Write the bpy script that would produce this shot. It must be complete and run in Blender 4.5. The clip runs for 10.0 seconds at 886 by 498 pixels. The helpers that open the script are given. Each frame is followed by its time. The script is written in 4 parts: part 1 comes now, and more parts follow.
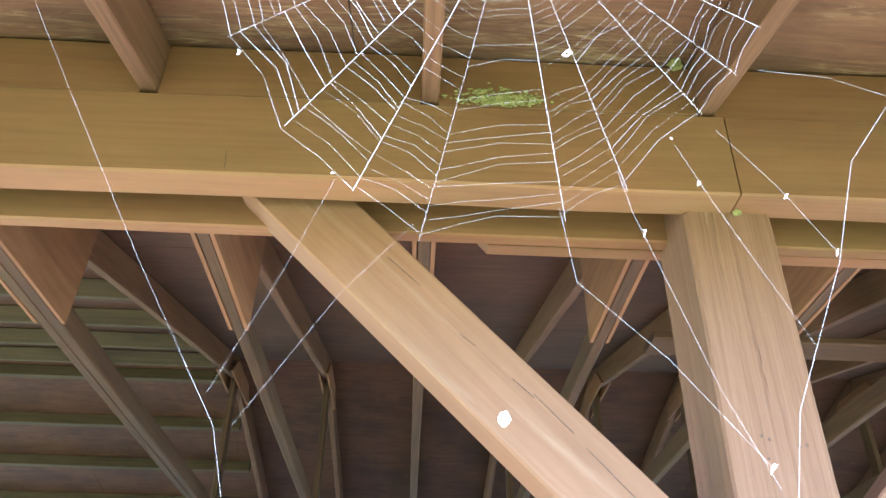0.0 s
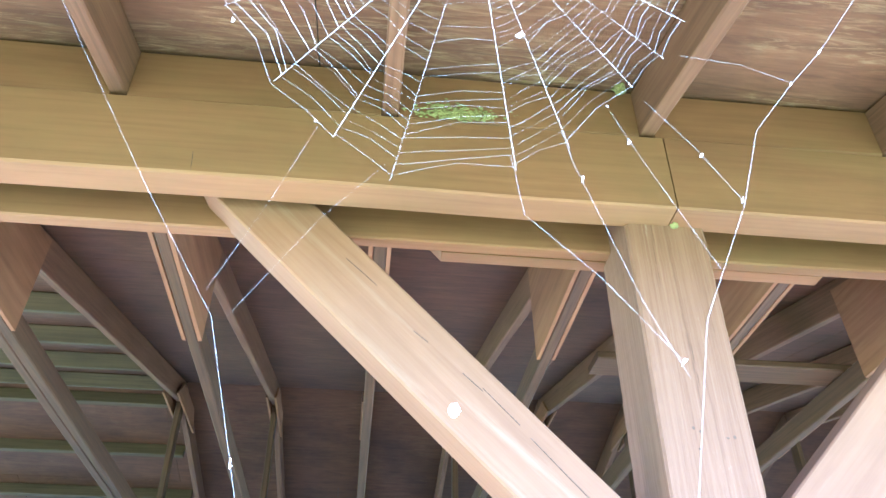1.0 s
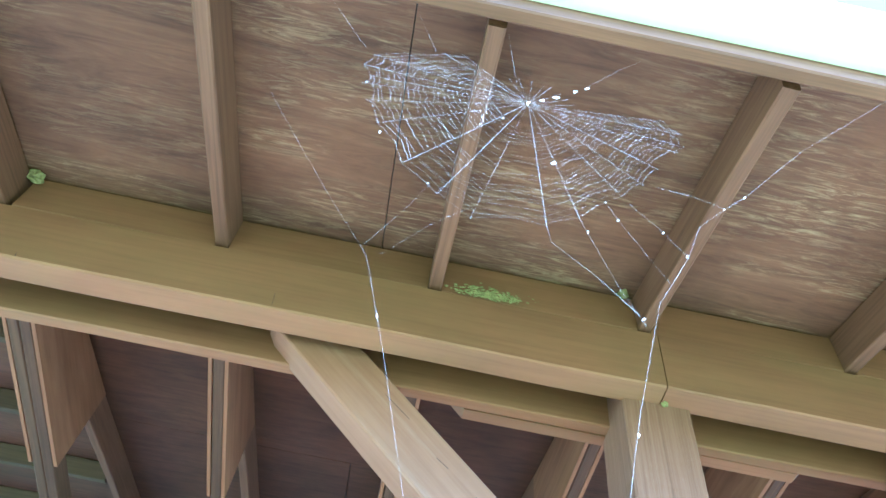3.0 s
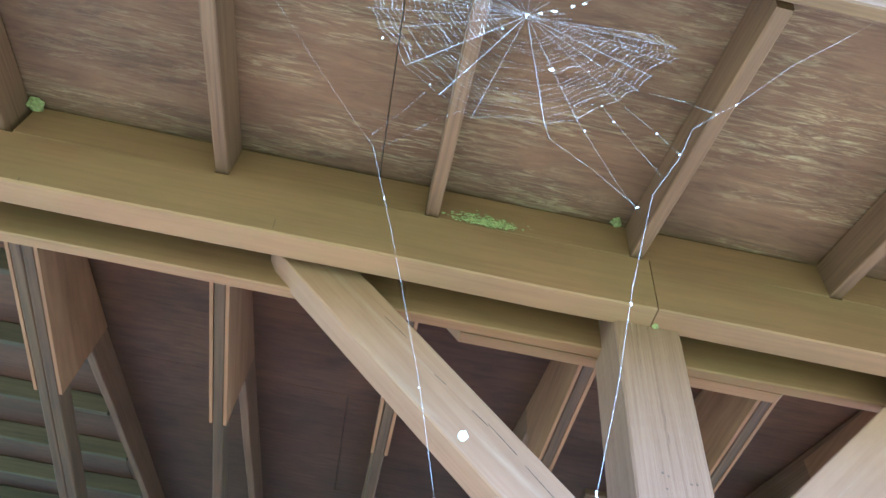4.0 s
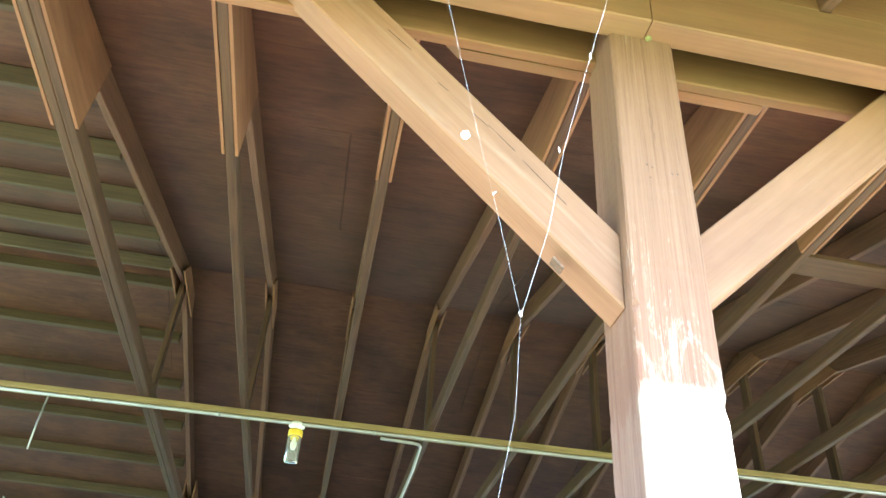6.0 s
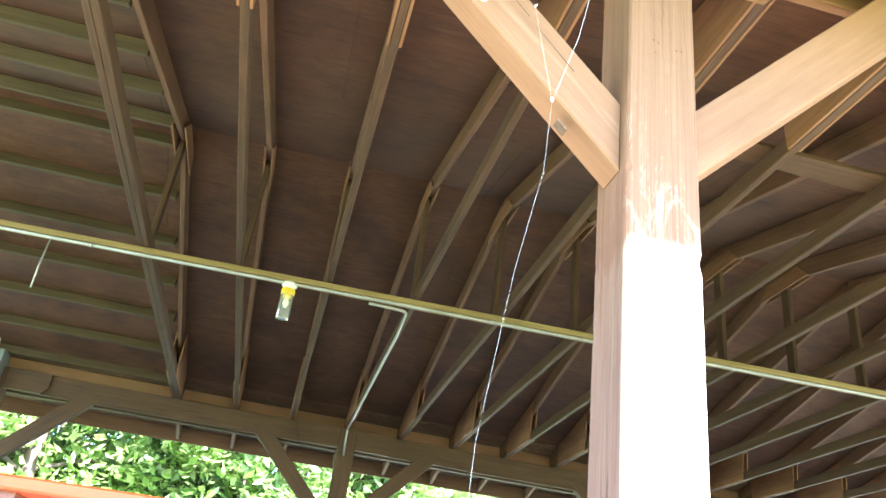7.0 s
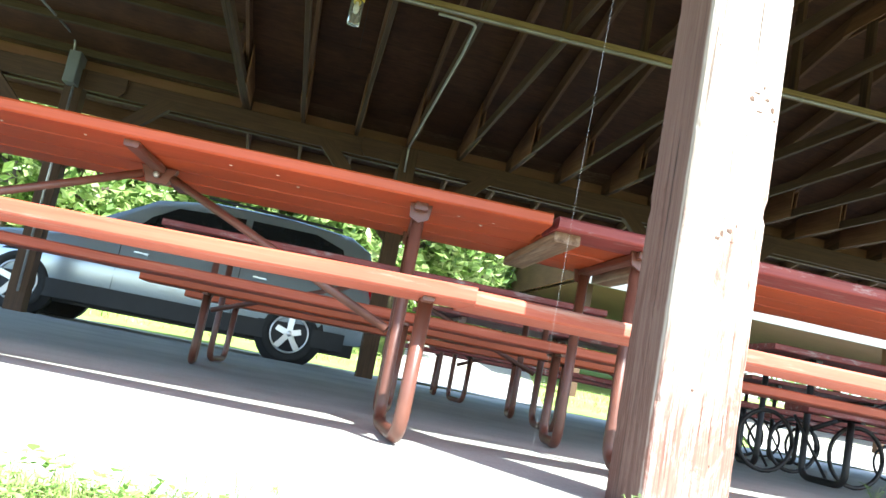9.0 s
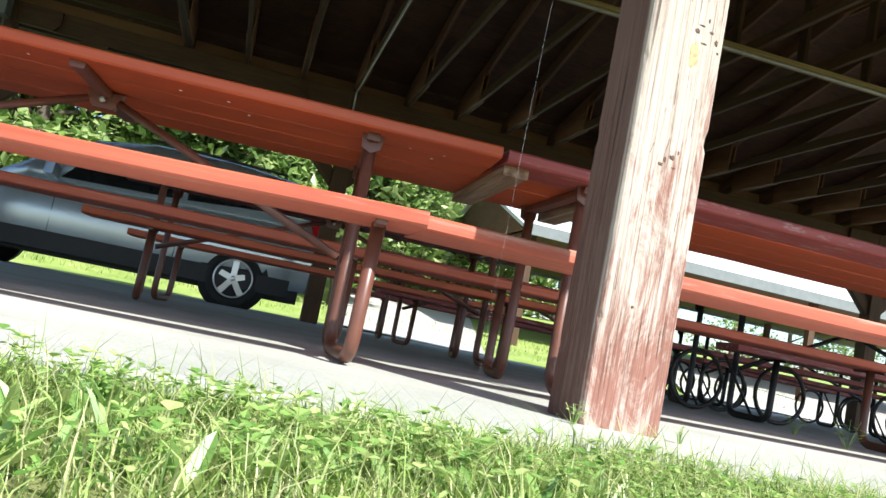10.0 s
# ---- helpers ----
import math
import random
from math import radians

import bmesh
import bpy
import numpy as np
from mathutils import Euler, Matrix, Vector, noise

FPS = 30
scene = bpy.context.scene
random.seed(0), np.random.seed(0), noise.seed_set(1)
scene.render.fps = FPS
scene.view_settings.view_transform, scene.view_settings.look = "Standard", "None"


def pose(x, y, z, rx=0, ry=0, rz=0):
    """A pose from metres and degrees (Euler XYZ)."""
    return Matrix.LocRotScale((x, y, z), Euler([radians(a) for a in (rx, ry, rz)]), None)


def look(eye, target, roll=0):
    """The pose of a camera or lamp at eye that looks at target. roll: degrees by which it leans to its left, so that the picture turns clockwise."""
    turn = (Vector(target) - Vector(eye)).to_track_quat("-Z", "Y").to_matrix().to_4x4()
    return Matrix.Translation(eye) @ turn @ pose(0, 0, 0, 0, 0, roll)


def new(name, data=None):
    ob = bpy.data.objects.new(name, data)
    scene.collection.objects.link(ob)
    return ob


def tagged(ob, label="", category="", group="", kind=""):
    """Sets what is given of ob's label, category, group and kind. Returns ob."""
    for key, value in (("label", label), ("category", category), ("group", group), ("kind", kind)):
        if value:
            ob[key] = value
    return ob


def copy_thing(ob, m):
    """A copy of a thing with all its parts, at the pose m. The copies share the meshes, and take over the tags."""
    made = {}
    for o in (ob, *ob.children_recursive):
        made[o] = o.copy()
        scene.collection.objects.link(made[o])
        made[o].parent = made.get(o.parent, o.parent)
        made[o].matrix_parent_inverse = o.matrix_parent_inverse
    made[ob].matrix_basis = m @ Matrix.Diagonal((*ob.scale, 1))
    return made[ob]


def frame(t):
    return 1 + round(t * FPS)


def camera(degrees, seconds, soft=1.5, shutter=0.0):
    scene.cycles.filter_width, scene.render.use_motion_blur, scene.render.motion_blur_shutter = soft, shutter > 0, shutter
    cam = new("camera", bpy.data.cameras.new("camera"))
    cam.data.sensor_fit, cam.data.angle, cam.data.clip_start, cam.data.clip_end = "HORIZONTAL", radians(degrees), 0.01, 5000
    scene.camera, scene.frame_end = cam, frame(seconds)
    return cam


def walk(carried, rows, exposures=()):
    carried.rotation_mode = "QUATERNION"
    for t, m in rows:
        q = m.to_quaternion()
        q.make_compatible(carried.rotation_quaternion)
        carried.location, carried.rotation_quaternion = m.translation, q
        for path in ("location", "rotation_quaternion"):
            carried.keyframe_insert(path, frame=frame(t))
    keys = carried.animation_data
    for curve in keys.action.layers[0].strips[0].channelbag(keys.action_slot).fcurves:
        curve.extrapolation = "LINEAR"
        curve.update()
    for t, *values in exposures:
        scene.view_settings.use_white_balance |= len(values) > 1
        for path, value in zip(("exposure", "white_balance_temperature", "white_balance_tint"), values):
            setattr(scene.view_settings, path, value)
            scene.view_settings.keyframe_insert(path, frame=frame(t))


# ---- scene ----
cam = camera(58.6, 10.0)
PATH = [
    (0, (-0.55, -1.337, 1.443), (-0.497, 0.342, 2.528), 1.2),
    (0.5, (-0.546, -1.346, 1.434), (-0.412, 0.292, 2.573), -0.6),
    (1, (-0.561, -1.362, 1.332), (-0.388, 0.251, 2.501), 0.2),
    (1.5, (-0.624, -1.408, 1.242), (-0.307, 0.135, 2.474), 0.6),
    (2, (-0.616, -1.469, 1.023), (-0.469, -0.066, 2.44), 2.8),
    (3.3, (-0.607, -1.424, 0.876), (-0.547, -0.3, 2.529), 9.6),
    (3.5, (-0.62, -1.434, 0.868), (-0.542, -0.254, 2.481), 9.0),
    (4, (-0.606, -1.395, 0.803), (-0.508, -0.162, 2.375), 7.8),
    (4.5, (-0.612, -1.405, 0.737), (-0.496, -0.16, 2.298), 5.4),
    (5, (-0.602, -1.367, 0.69), (-0.431, -0.021, 2.16), 3.9),
    (5.5, (-0.615, -1.382, 0.629), (-0.476, 0.095, 1.97), 5.1),
    (6, (-0.612, -1.368, 0.583), (-0.394, 0.239, 1.753), 4.7),
    (6.2, (-0.586, -1.348, 0.564), (-0.363, 0.279, 1.705), 6.2),
    (7.3, (-0.692, -1.457, 0.375), (-0.374, 0.323, 1.23), 8.1),
    (7.5, (-0.7, -1.459, 0.357), (-0.387, 0.346, 1.159), 8.6),
    (8, (-0.697, -1.454, 0.291), (-0.336, 0.422, 0.881), 9.3),
    (8.5, (-0.703, -1.467, 0.253), (-0.337, 0.441, 0.726), 10.1),
    (9, (-0.725, -1.496, 0.197), (-0.411, 0.455, 0.506), 11.1),
    (9.5, (-0.721, -1.503, 0.15), (-0.366, 0.453, 0.372), 11.8),
    (10, (-0.737, -1.53, 0.117), (-0.263, 0.4, 0.339), 11.4),
]

# exposure of the clip's camera
EXPO = [(0.0, 3.62, 5200, 16), (0.5, 4.05, 4800, 14), (1.0, 4.2, 4450, 12), (1.5, 4.25, 4150, 10), (2.0, 4.2, 4150, 8), (3.5, 3.4, 4150, 6), (4.5, 3.6, 4400, 5), (6.0, 3.97, 5450, 4),
        (7.5, 4.0, 5700, 4), (8.0, 3.68, 5700, 4), (8.5, 2.95, 5750, 5), (9.0, 2.27, 5900, 5), (9.5, 1.5, 6000, 7), (10.0, 1.1, 6150, 7)]
walk(cam, [(t, look(eye, target, roll)) for t, eye, target, roll in PATH], EXPO)

# ---- light ----
SUN_DIR = Vector((0.43, -0.91, 1.025)).normalized()
world = bpy.data.worlds.new("world")
scene.world = world
world.use_nodes = True
wn = world.node_tree
sky = wn.nodes.new("ShaderNodeTexSky")
sky.sky_type = "NISHITA"
sky.sun_disc = False
sky.sun_elevation = math.asin(SUN_DIR.z)
sky.sun_rotation = math.atan2(SUN_DIR.x, SUN_DIR.y)
wn.links.new(sky.outputs[0], wn.nodes["Background"].inputs[0])
wn.nodes["Background"].inputs[1].default_value = 0.13
sun = new("sun", bpy.data.lights.new("sun", "SUN"))
sun.data.energy = 4.5
sun.data.angle = radians(0.53)
sun.data.color = (1.0, 0.95, 0.87)
sun.matrix_world = look(SUN_DIR * 30, (0, 0, 0))


# ---- materials ----
def rgba(c):
    return (c[0], c[1], c[2], 1.0)


class Nodes:
    """A small wrapper that adds and links nodes of one material."""

    def __init__(self, name):
        self.mat = bpy.data.materials.new(name)
        self.mat.use_nodes = True
        self.tree = self.mat.node_tree
        self.bsdf = self.tree.nodes["Principled BSDF"]

    def add(self, kind, **settings):
        n = self.tree.nodes.new(kind)
        for k, v in settings.items():
            if k in n.inputs:
                n.inputs[k].default_value = v
        return n

    def link(self, a, b):
        self.tree.links.new(a, b)

    def coords(self, scale=(1, 1, 1), shift=True):
        tc = self.add("ShaderNodeTexCoord")
        mp = self.add("ShaderNodeMapping", Scale=scale)
        out = tc.outputs["Object"]
        if shift:
            info = self.add("ShaderNodeObjectInfo")
            mul = self.add("ShaderNodeMath")
            mul.operation = "MULTIPLY"
            mul.inputs[1].default_value = 37.0
            self.link(info.outputs["Random"], mul.inputs[0])
            add = self.add("ShaderNodeVectorMath")
            self.link(out, add.inputs[0])
            self.link(mul.outputs[0], add.inputs[1])
            out = add.outputs[0]
        self.link(out, mp.inputs[0])
        return mp.outputs[0]

    def noise(self, vec, scale, detail=4.0, rough=0.55, distort=0.0):
        n = self.add("ShaderNodeTexNoise", Scale=scale, Detail=detail, Roughness=rough, Distortion=distort)
        self.link(vec, n.inputs["Vector"])
        return n.outputs[0]

    def ramp(self, fac, stops):
        r = self.add("ShaderNodeValToRGB")
        els = r.color_ramp.elements
        while len(els) < len(stops):
            els.new(0.5)
        for e, (p, c) in zip(els, stops):
            e.position, e.color = p, rgba(c)
        self.link(fac, r.inputs[0])
        return r.outputs[0]

    def mix(self, fac, a, b, blend="MIX"):
        m = self.add("ShaderNodeMix")
        m.data_type, m.blend_type = "RGBA", blend
        for sock, val in ((m.inputs[0], fac), (m.inputs[6], a), (m.inputs[7], b)):
            if isinstance(val, (int, float)):
                sock.default_value = val
            elif isinstance(val, tuple):
                sock.default_value = rgba(val)
            else:
                self.link(val, sock)
        return m.outputs[2]

    def bump(self, height, strength, distance=0.002):
        b = self.add("ShaderNodeBump", Strength=strength, Distance=distance)
        self.link(height, b.inputs["Height"])
        self.link(b.outputs[0], self.bsdf.inputs["Normal"])

    def done(self, color, rough=0.7, metal=0.0):
        for sock, val in ((self.bsdf.inputs["Base Color"], color), (self.bsdf.inputs["Roughness"], rough), (self.bsdf.inputs["Metallic"], metal)):
            if isinstance(val, (int, float)):
                sock.default_value = val
            elif isinstance(val, tuple):
                sock.default_value = rgba(val)
            else:
                self.link(val, sock)
        return self.mat


BLACK, WHITE = (0, 0, 0), (1, 1, 1)


def wood(name, dark, base, light, worn=None, worn_at=0.6, rough=0.75, grain=1.0, relief=0.35, moss=0.0, streak=2.0):
    """Sawn timber with its grain along local x: fine fibre, broad soft stain, worn streaks and an optional green film."""
    n = Nodes(name)
    v = n.coords((0.9, 30 * grain, 30 * grain))
    fibre = n.noise(v, 2.6, 8.0, 0.62, 0.35)
    col = n.ramp(fibre, [(0.28, dark), (0.5, base), (0.75, light)])
    vb = n.coords((0.9, 2.6, 2.6))
    stain = n.ramp(n.noise(vb, 1.7, 6.0, 0.6), [(0.3, (0.74, 0.72, 0.7)), (0.62, WHITE)])
    col = n.mix(1.0, col, stain, "MULTIPLY")
    if worn:
        vw = n.coords((streak * 0.5, 16, 16))
        f = n.ramp(n.noise(vw, 1.7, 9.0, 0.72, 0.25), [(worn_at - 0.07, BLACK), (worn_at + 0.12, WHITE)])
        tone = n.ramp(n.noise(v, 3.4, 6.0, 0.7), [(0.3, tuple(c * 0.7 for c in worn)), (0.65, worn)])
        col = n.mix(f, col, tone)
    if moss:
        vm = n.coords((0.8, 1.6, 1.6))
        f = n.ramp(n.noise(vm, 2.0, 6.0, 0.65), [(0.4, BLACK), (0.75, (moss, moss, moss))])
        col = n.mix(f, col, (0.17, 0.125, 0.045))
    n.bump(fibre, relief)
    return n.done(col, rough)


def plain(name, base, rough=0.5, metal=0.0, vary=0.12, scale=6.0, relief=0.0):
    n = Nodes(name)
    v = n.coords()
    f = n.noise(v, scale, 6.0, 0.6)
    col = n.ramp(f, [(0.3, tuple(c * (1 - vary) for c in base)), (0.7, tuple(min(1, c * (1 + vary)) for c in base))])
    if relief:
        n.bump(f, relief)
    return n.done(col, rough, metal)


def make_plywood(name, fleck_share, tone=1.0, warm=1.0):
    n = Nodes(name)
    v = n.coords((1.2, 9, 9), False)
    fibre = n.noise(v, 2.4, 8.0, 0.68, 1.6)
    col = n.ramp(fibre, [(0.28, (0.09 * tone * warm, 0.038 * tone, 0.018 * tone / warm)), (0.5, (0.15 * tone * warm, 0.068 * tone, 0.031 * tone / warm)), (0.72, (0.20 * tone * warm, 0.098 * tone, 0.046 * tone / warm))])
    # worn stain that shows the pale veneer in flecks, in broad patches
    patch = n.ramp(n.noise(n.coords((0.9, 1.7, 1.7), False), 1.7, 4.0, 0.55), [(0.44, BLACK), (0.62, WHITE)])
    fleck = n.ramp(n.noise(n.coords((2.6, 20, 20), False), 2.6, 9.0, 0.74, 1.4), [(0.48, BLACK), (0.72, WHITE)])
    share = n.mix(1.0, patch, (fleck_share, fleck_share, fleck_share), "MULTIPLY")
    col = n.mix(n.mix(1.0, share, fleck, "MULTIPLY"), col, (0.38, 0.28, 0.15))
    dirt = n.ramp(n.noise(n.coords((1, 1, 1), False), 2.0, 5.0, 0.6), [(0.35, (0.6, 0.58, 0.55)), (0.62, WHITE)])
    n.bump(fibre, 0.3)
    return n.done(n.mix(1.0, col, dirt, "MULTIPLY"), 0.8)


def make_post_wood():
    """Weathered post: rust-red paint, worn to pale raised grain with dark checks; eave shade and unlit sides are put
    into the colour.
    """
    n = Nodes("weathered_shaded_post")
    fibre = n.noise(n.coords((0.5, 24, 24)), 2.4, 8.0, 0.66, 0.5)
    fine = n.noise(n.coords((0.8, 60, 60)), 2.2, 6.0, 0.68, 0.9)
    red = n.ramp(fine, [(0.28, (0.10, 0.048, 0.034)), (0.44, (0.225, 0.10, 0.073)), (0.7, (0.31, 0.155, 0.116))])
    grey = n.ramp(fine, [(0.3, (0.17, 0.12, 0.092)), (0.41, (0.36, 0.295, 0.245)), (0.62, (0.50, 0.44, 0.385))])
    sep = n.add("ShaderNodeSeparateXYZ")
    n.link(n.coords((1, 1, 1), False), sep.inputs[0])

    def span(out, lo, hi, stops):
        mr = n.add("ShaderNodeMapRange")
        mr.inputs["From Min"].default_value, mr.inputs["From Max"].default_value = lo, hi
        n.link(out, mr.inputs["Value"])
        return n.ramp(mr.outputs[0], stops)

    g = lambda k: (k, k, k)
    patch = n.mix(0.24, n.noise(n.coords((2.6, 8.0, 8.0)), 1.6, 10.0, 0.78, 0.8), fine)
    # foot keeps paint, the middle is bare; the break near 1.35 m paints the eave's shadow line
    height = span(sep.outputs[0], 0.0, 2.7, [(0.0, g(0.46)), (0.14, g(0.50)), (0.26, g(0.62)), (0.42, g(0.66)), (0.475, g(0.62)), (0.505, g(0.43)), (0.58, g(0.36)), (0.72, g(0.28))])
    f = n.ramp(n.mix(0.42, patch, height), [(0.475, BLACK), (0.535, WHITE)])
    # bare wood on the front only; the other sides are darkened to paint their shade
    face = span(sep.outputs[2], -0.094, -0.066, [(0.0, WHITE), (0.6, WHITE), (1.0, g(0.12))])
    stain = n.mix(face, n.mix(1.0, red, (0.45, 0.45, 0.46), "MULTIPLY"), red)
    # towards the top a dull darker tone, the shade under the eave put into the colour
    shaded_tan = n.ramp(fine, [(0.25, (0.12, 0.058, 0.034)), (0.45, (0.185, 0.094, 0.055)), (0.7, (0.235, 0.128, 0.08))])
    stain = n.mix(span(sep.outputs[0], 1.0, 1.7, [(0.0, BLACK), (1.0, WHITE)]), stain, shaded_tan)
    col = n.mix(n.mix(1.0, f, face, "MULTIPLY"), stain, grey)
    check = n.ramp(n.noise(n.coords((0.6, 34, 34)), 2.0, 4.0, 0.55, 0.3), [(0.27, (0.3, 0.25, 0.22)), (0.335, WHITE)])
    col = n.mix(1.0, col, check, "MULTIPLY")
    n.bump(n.mix(0.5, fine, check), 1.0, 0.006)
    return n.done(col, 0.82)


BEAM = wood("stained_beam", (0.195, 0.09, 0.041), (0.228, 0.106, 0.048), (0.25, 0.12, 0.056), relief=0.12, moss=0.45)
BRACE = wood("stained_brace", (0.21, 0.10, 0.054), (0.24, 0.12, 0.067), (0.262, 0.138, 0.082), worn=(0.285, 0.17, 0.11), worn_at=0.64, moss=0.12, relief=0.2)
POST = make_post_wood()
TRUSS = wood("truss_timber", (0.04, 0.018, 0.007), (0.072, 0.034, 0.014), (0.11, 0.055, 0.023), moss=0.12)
TAIL = wood("rafter_tail_timber", (0.10, 0.047, 0.022), (0.15, 0.072, 0.035), (0.19, 0.10, 0.05))
GUSSET = wood("plywood_gusset", (0.16, 0.072, 0.028), (0.225, 0.105, 0.044), (0.27, 0.14, 0.064), worn=(0.45, 0.33, 0.17), worn_at=0.72, grain=0.5)
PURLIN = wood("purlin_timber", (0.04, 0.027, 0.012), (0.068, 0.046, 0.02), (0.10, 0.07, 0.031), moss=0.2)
RAIL = wood("rail_timber", (0.20, 0.14, 0.05), (0.29, 0.21, 0.08), (0.36, 0.27, 0.12), moss=0.3)
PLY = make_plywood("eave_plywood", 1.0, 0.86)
# inner copy of the plywood: fewer flecks, and the roof's shade put into its tone
PLY_SHADED = make_plywood("shaded_roof_plywood", 0.14, 0.52, 1.18)
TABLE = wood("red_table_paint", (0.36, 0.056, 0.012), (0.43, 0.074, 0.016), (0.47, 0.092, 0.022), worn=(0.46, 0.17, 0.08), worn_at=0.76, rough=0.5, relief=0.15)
# paler copy of the table red: sunlight put into the colour, plus worn streaks
BENCH = wood("sunlit_bench_paint", (0.40, 0.075, 0.035), (0.46, 0.10, 0.052), (0.50, 0.135, 0.075), worn=(0.54, 0.34, 0.26), worn_at=0.62, rough=0.55, relief=0.2)
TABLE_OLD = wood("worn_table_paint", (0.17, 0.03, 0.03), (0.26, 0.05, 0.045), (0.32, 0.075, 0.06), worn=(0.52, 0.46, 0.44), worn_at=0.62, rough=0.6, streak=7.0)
CLEAT = wood("bare_cleat", (0.10, 0.06, 0.035), (0.20, 0.13, 0.08), (0.30, 0.21, 0.13), worn=(0.42, 0.34, 0.25), worn_at=0.55)
STEEL = plain("brown_painted_pipe", (0.13, 0.05, 0.033), 0.38, 0.0, 0.25, 9.0)
IRON = plain("black_iron", (0.025, 0.022, 0.022), 0.45, 0.2, 0.2)
GALV = plain("galvanised_conduit", (0.42, 0.42, 0.40), 0.4, 0.6, 0.2)
GREYBOX = plain("grey_enamel", (0.17, 0.185, 0.18), 0.45, 0.0, 0.1)
GUTTER = plain("white_gutter", (0.78, 0.78, 0.76), 0.4, 0.0, 0.05)
YELLOW = plain("yellow_plastic", (0.75, 0.55, 0.03), 0.4)
PORCELAIN = plain("white_porcelain", (0.8, 0.8, 0.77), 0.3)
SHINGLE = plain("asphalt_shingle", (0.06, 0.06, 0.06), 0.9, 0.0, 0.3, 20.0)
MOSS = plain("moss_tuft", (0.23, 0.22, 0.085), 0.95, 0.0, 0.4, 60.0, 0.8)
DROPPING = plain("white_dropping", (0.8, 0.79, 0.74), 0.6)


def make_concrete():
    n = Nodes("slab_concrete")
    v = n.coords((1, 1, 1), False)
    f = n.noise(v, 1.3, 8.0, 0.65)
    col = n.ramp(f, [(0.3, (0.36, 0.365, 0.325)), (0.65, (0.51, 0.515, 0.47))])
    g = n.ramp(n.noise(v, 90.0, 4.0, 0.6), [(0.3, (0.8, 0.8, 0.8)), (0.6, WHITE)])
    n.bump(n.noise(v, 60.0, 5.0, 0.6), 0.15)
    return n.done(n.mix(1.0, col, g, "MULTIPLY"), 0.85)


CONCRETE = make_concrete()


def make_ground():
    n = Nodes("lawn_soil")
    v = n.coords((1, 1, 1), False)
    col = n.ramp(n.noise(v, 0.9, 8.0, 0.7), [(0.3, (0.15, 0.17, 0.05)), (0.55, (0.24, 0.26, 0.09)), (0.75, (0.33, 0.31, 0.14))])
    f2 = n.ramp(n.noise(v, 35.0, 5.0, 0.7), [(0.3, (0.55, 0.55, 0.5)), (0.65, WHITE)])
    n.bump(n.noise(v, 40.0, 5.0, 0.7), 0.8, 0.02)
    return n.done(n.mix(1.0, col, f2, "MULTIPLY"), 0.95)


GROUND = make_ground()


def make_gravel():
    n = Nodes("pale_gravel")
    v = n.coords((1, 1, 1), False)
    col = n.ramp(n.noise(v, 45.0, 6.0, 0.7), [(0.3, (0.34, 0.32, 0.28)), (0.6, (0.55, 0.53, 0.48))])
    n.bump(n.noise(v, 60.0, 5.0, 0.7), 0.6, 0.01)
    return n.done(col, 0.95)


GRAVEL = make_gravel()


def make_lawn():
    n = Nodes("sunlit_lawn")
    v = n.coords((1, 1, 1), False)
    col = n.ramp(n.noise(v, 1.1, 8.0, 0.7), [(0.3, (0.20, 0.29, 0.06)), (0.55, (0.30, 0.39, 0.09)), (0.75, (0.42, 0.45, 0.16))])
    n.bump(n.noise(v, 30.0, 5.0, 0.7), 0.8, 0.03)
    return n.done(col, 0.9)


LAWN = make_lawn()


def leafy(name, lo, mid, hi):
    n = Nodes(name)
    geo = n.add("ShaderNodeNewGeometry")
    col = n.ramp(geo.outputs["Random Per Island"], [(0.0, lo), (0.5, mid), (1.0, hi)])
    n.bsdf.inputs["Subsurface Weight"].default_value = 0.0
    m = n.done(col, 0.38)
    tr = n.add("ShaderNodeBsdfTranslucent")
    n.link(col, tr.inputs[0])
    ms = n.add("ShaderNodeMixShader", Fac=0.4)
    n.link(n.bsdf.outputs[0], ms.inputs[1])
    n.link(tr.outputs[0], ms.inputs[2])
    n.link(ms.outputs[0], n.tree.nodes["Material Output"].inputs[0])
    return m


GRASS = leafy("grass_blade", (0.11, 0.20, 0.04), (0.34, 0.46, 0.12), (0.64, 0.62, 0.34))
CLOVER = leafy("broad_weed_leaf", (0.12, 0.26, 0.05), (0.33, 0.50, 0.14), (0.58, 0.66, 0.26))
LEAF = leafy("tree_leaf", (0.10, 0.18, 0.04), (0.22, 0.33, 0.08), (0.44, 0.51, 0.22))
BARK = wood("tree_bark", (0.05, 0.035, 0.025), (0.09, 0.065, 0.045), (0.14, 0.11, 0.08), relief=1.0)


# ---- building helpers ----
def mesh_from(name, verts, faces, material, smooth=False):
    me = bpy.data.meshes.new(name)
    me.from_pydata([tuple(v) for v in verts], [], faces)
    me.materials.append(material)
    if smooth:
        for p in me.polygons:
            p.use_smooth = True
    me.update()
    return me


def thing(name, place, label, category, group="", kind=""):
    """An empty at the base of a thing, which holds its parts."""
    ob = new(name)
    ob.empty_display_size = 0.1
    ob.matrix_basis = place if isinstance(place, Matrix) else Matrix.Translation(place)
    return tagged(ob, label, category, group, kind)


def world_of(ob):
    return world_of(ob.parent) @ ob.matrix_basis if ob.parent else ob.matrix_basis


def put(name, mesh, m, parent=None, label=""):
    """A mesh object at the world pose m, under its parent."""
    ob = new(name, mesh)
    if parent:
        ob.parent = parent
        m = world_of(parent).inverted() @ m
    ob.matrix_basis = m
    if label:
        tagged(ob, label)
    return ob


rng = random.Random(7)


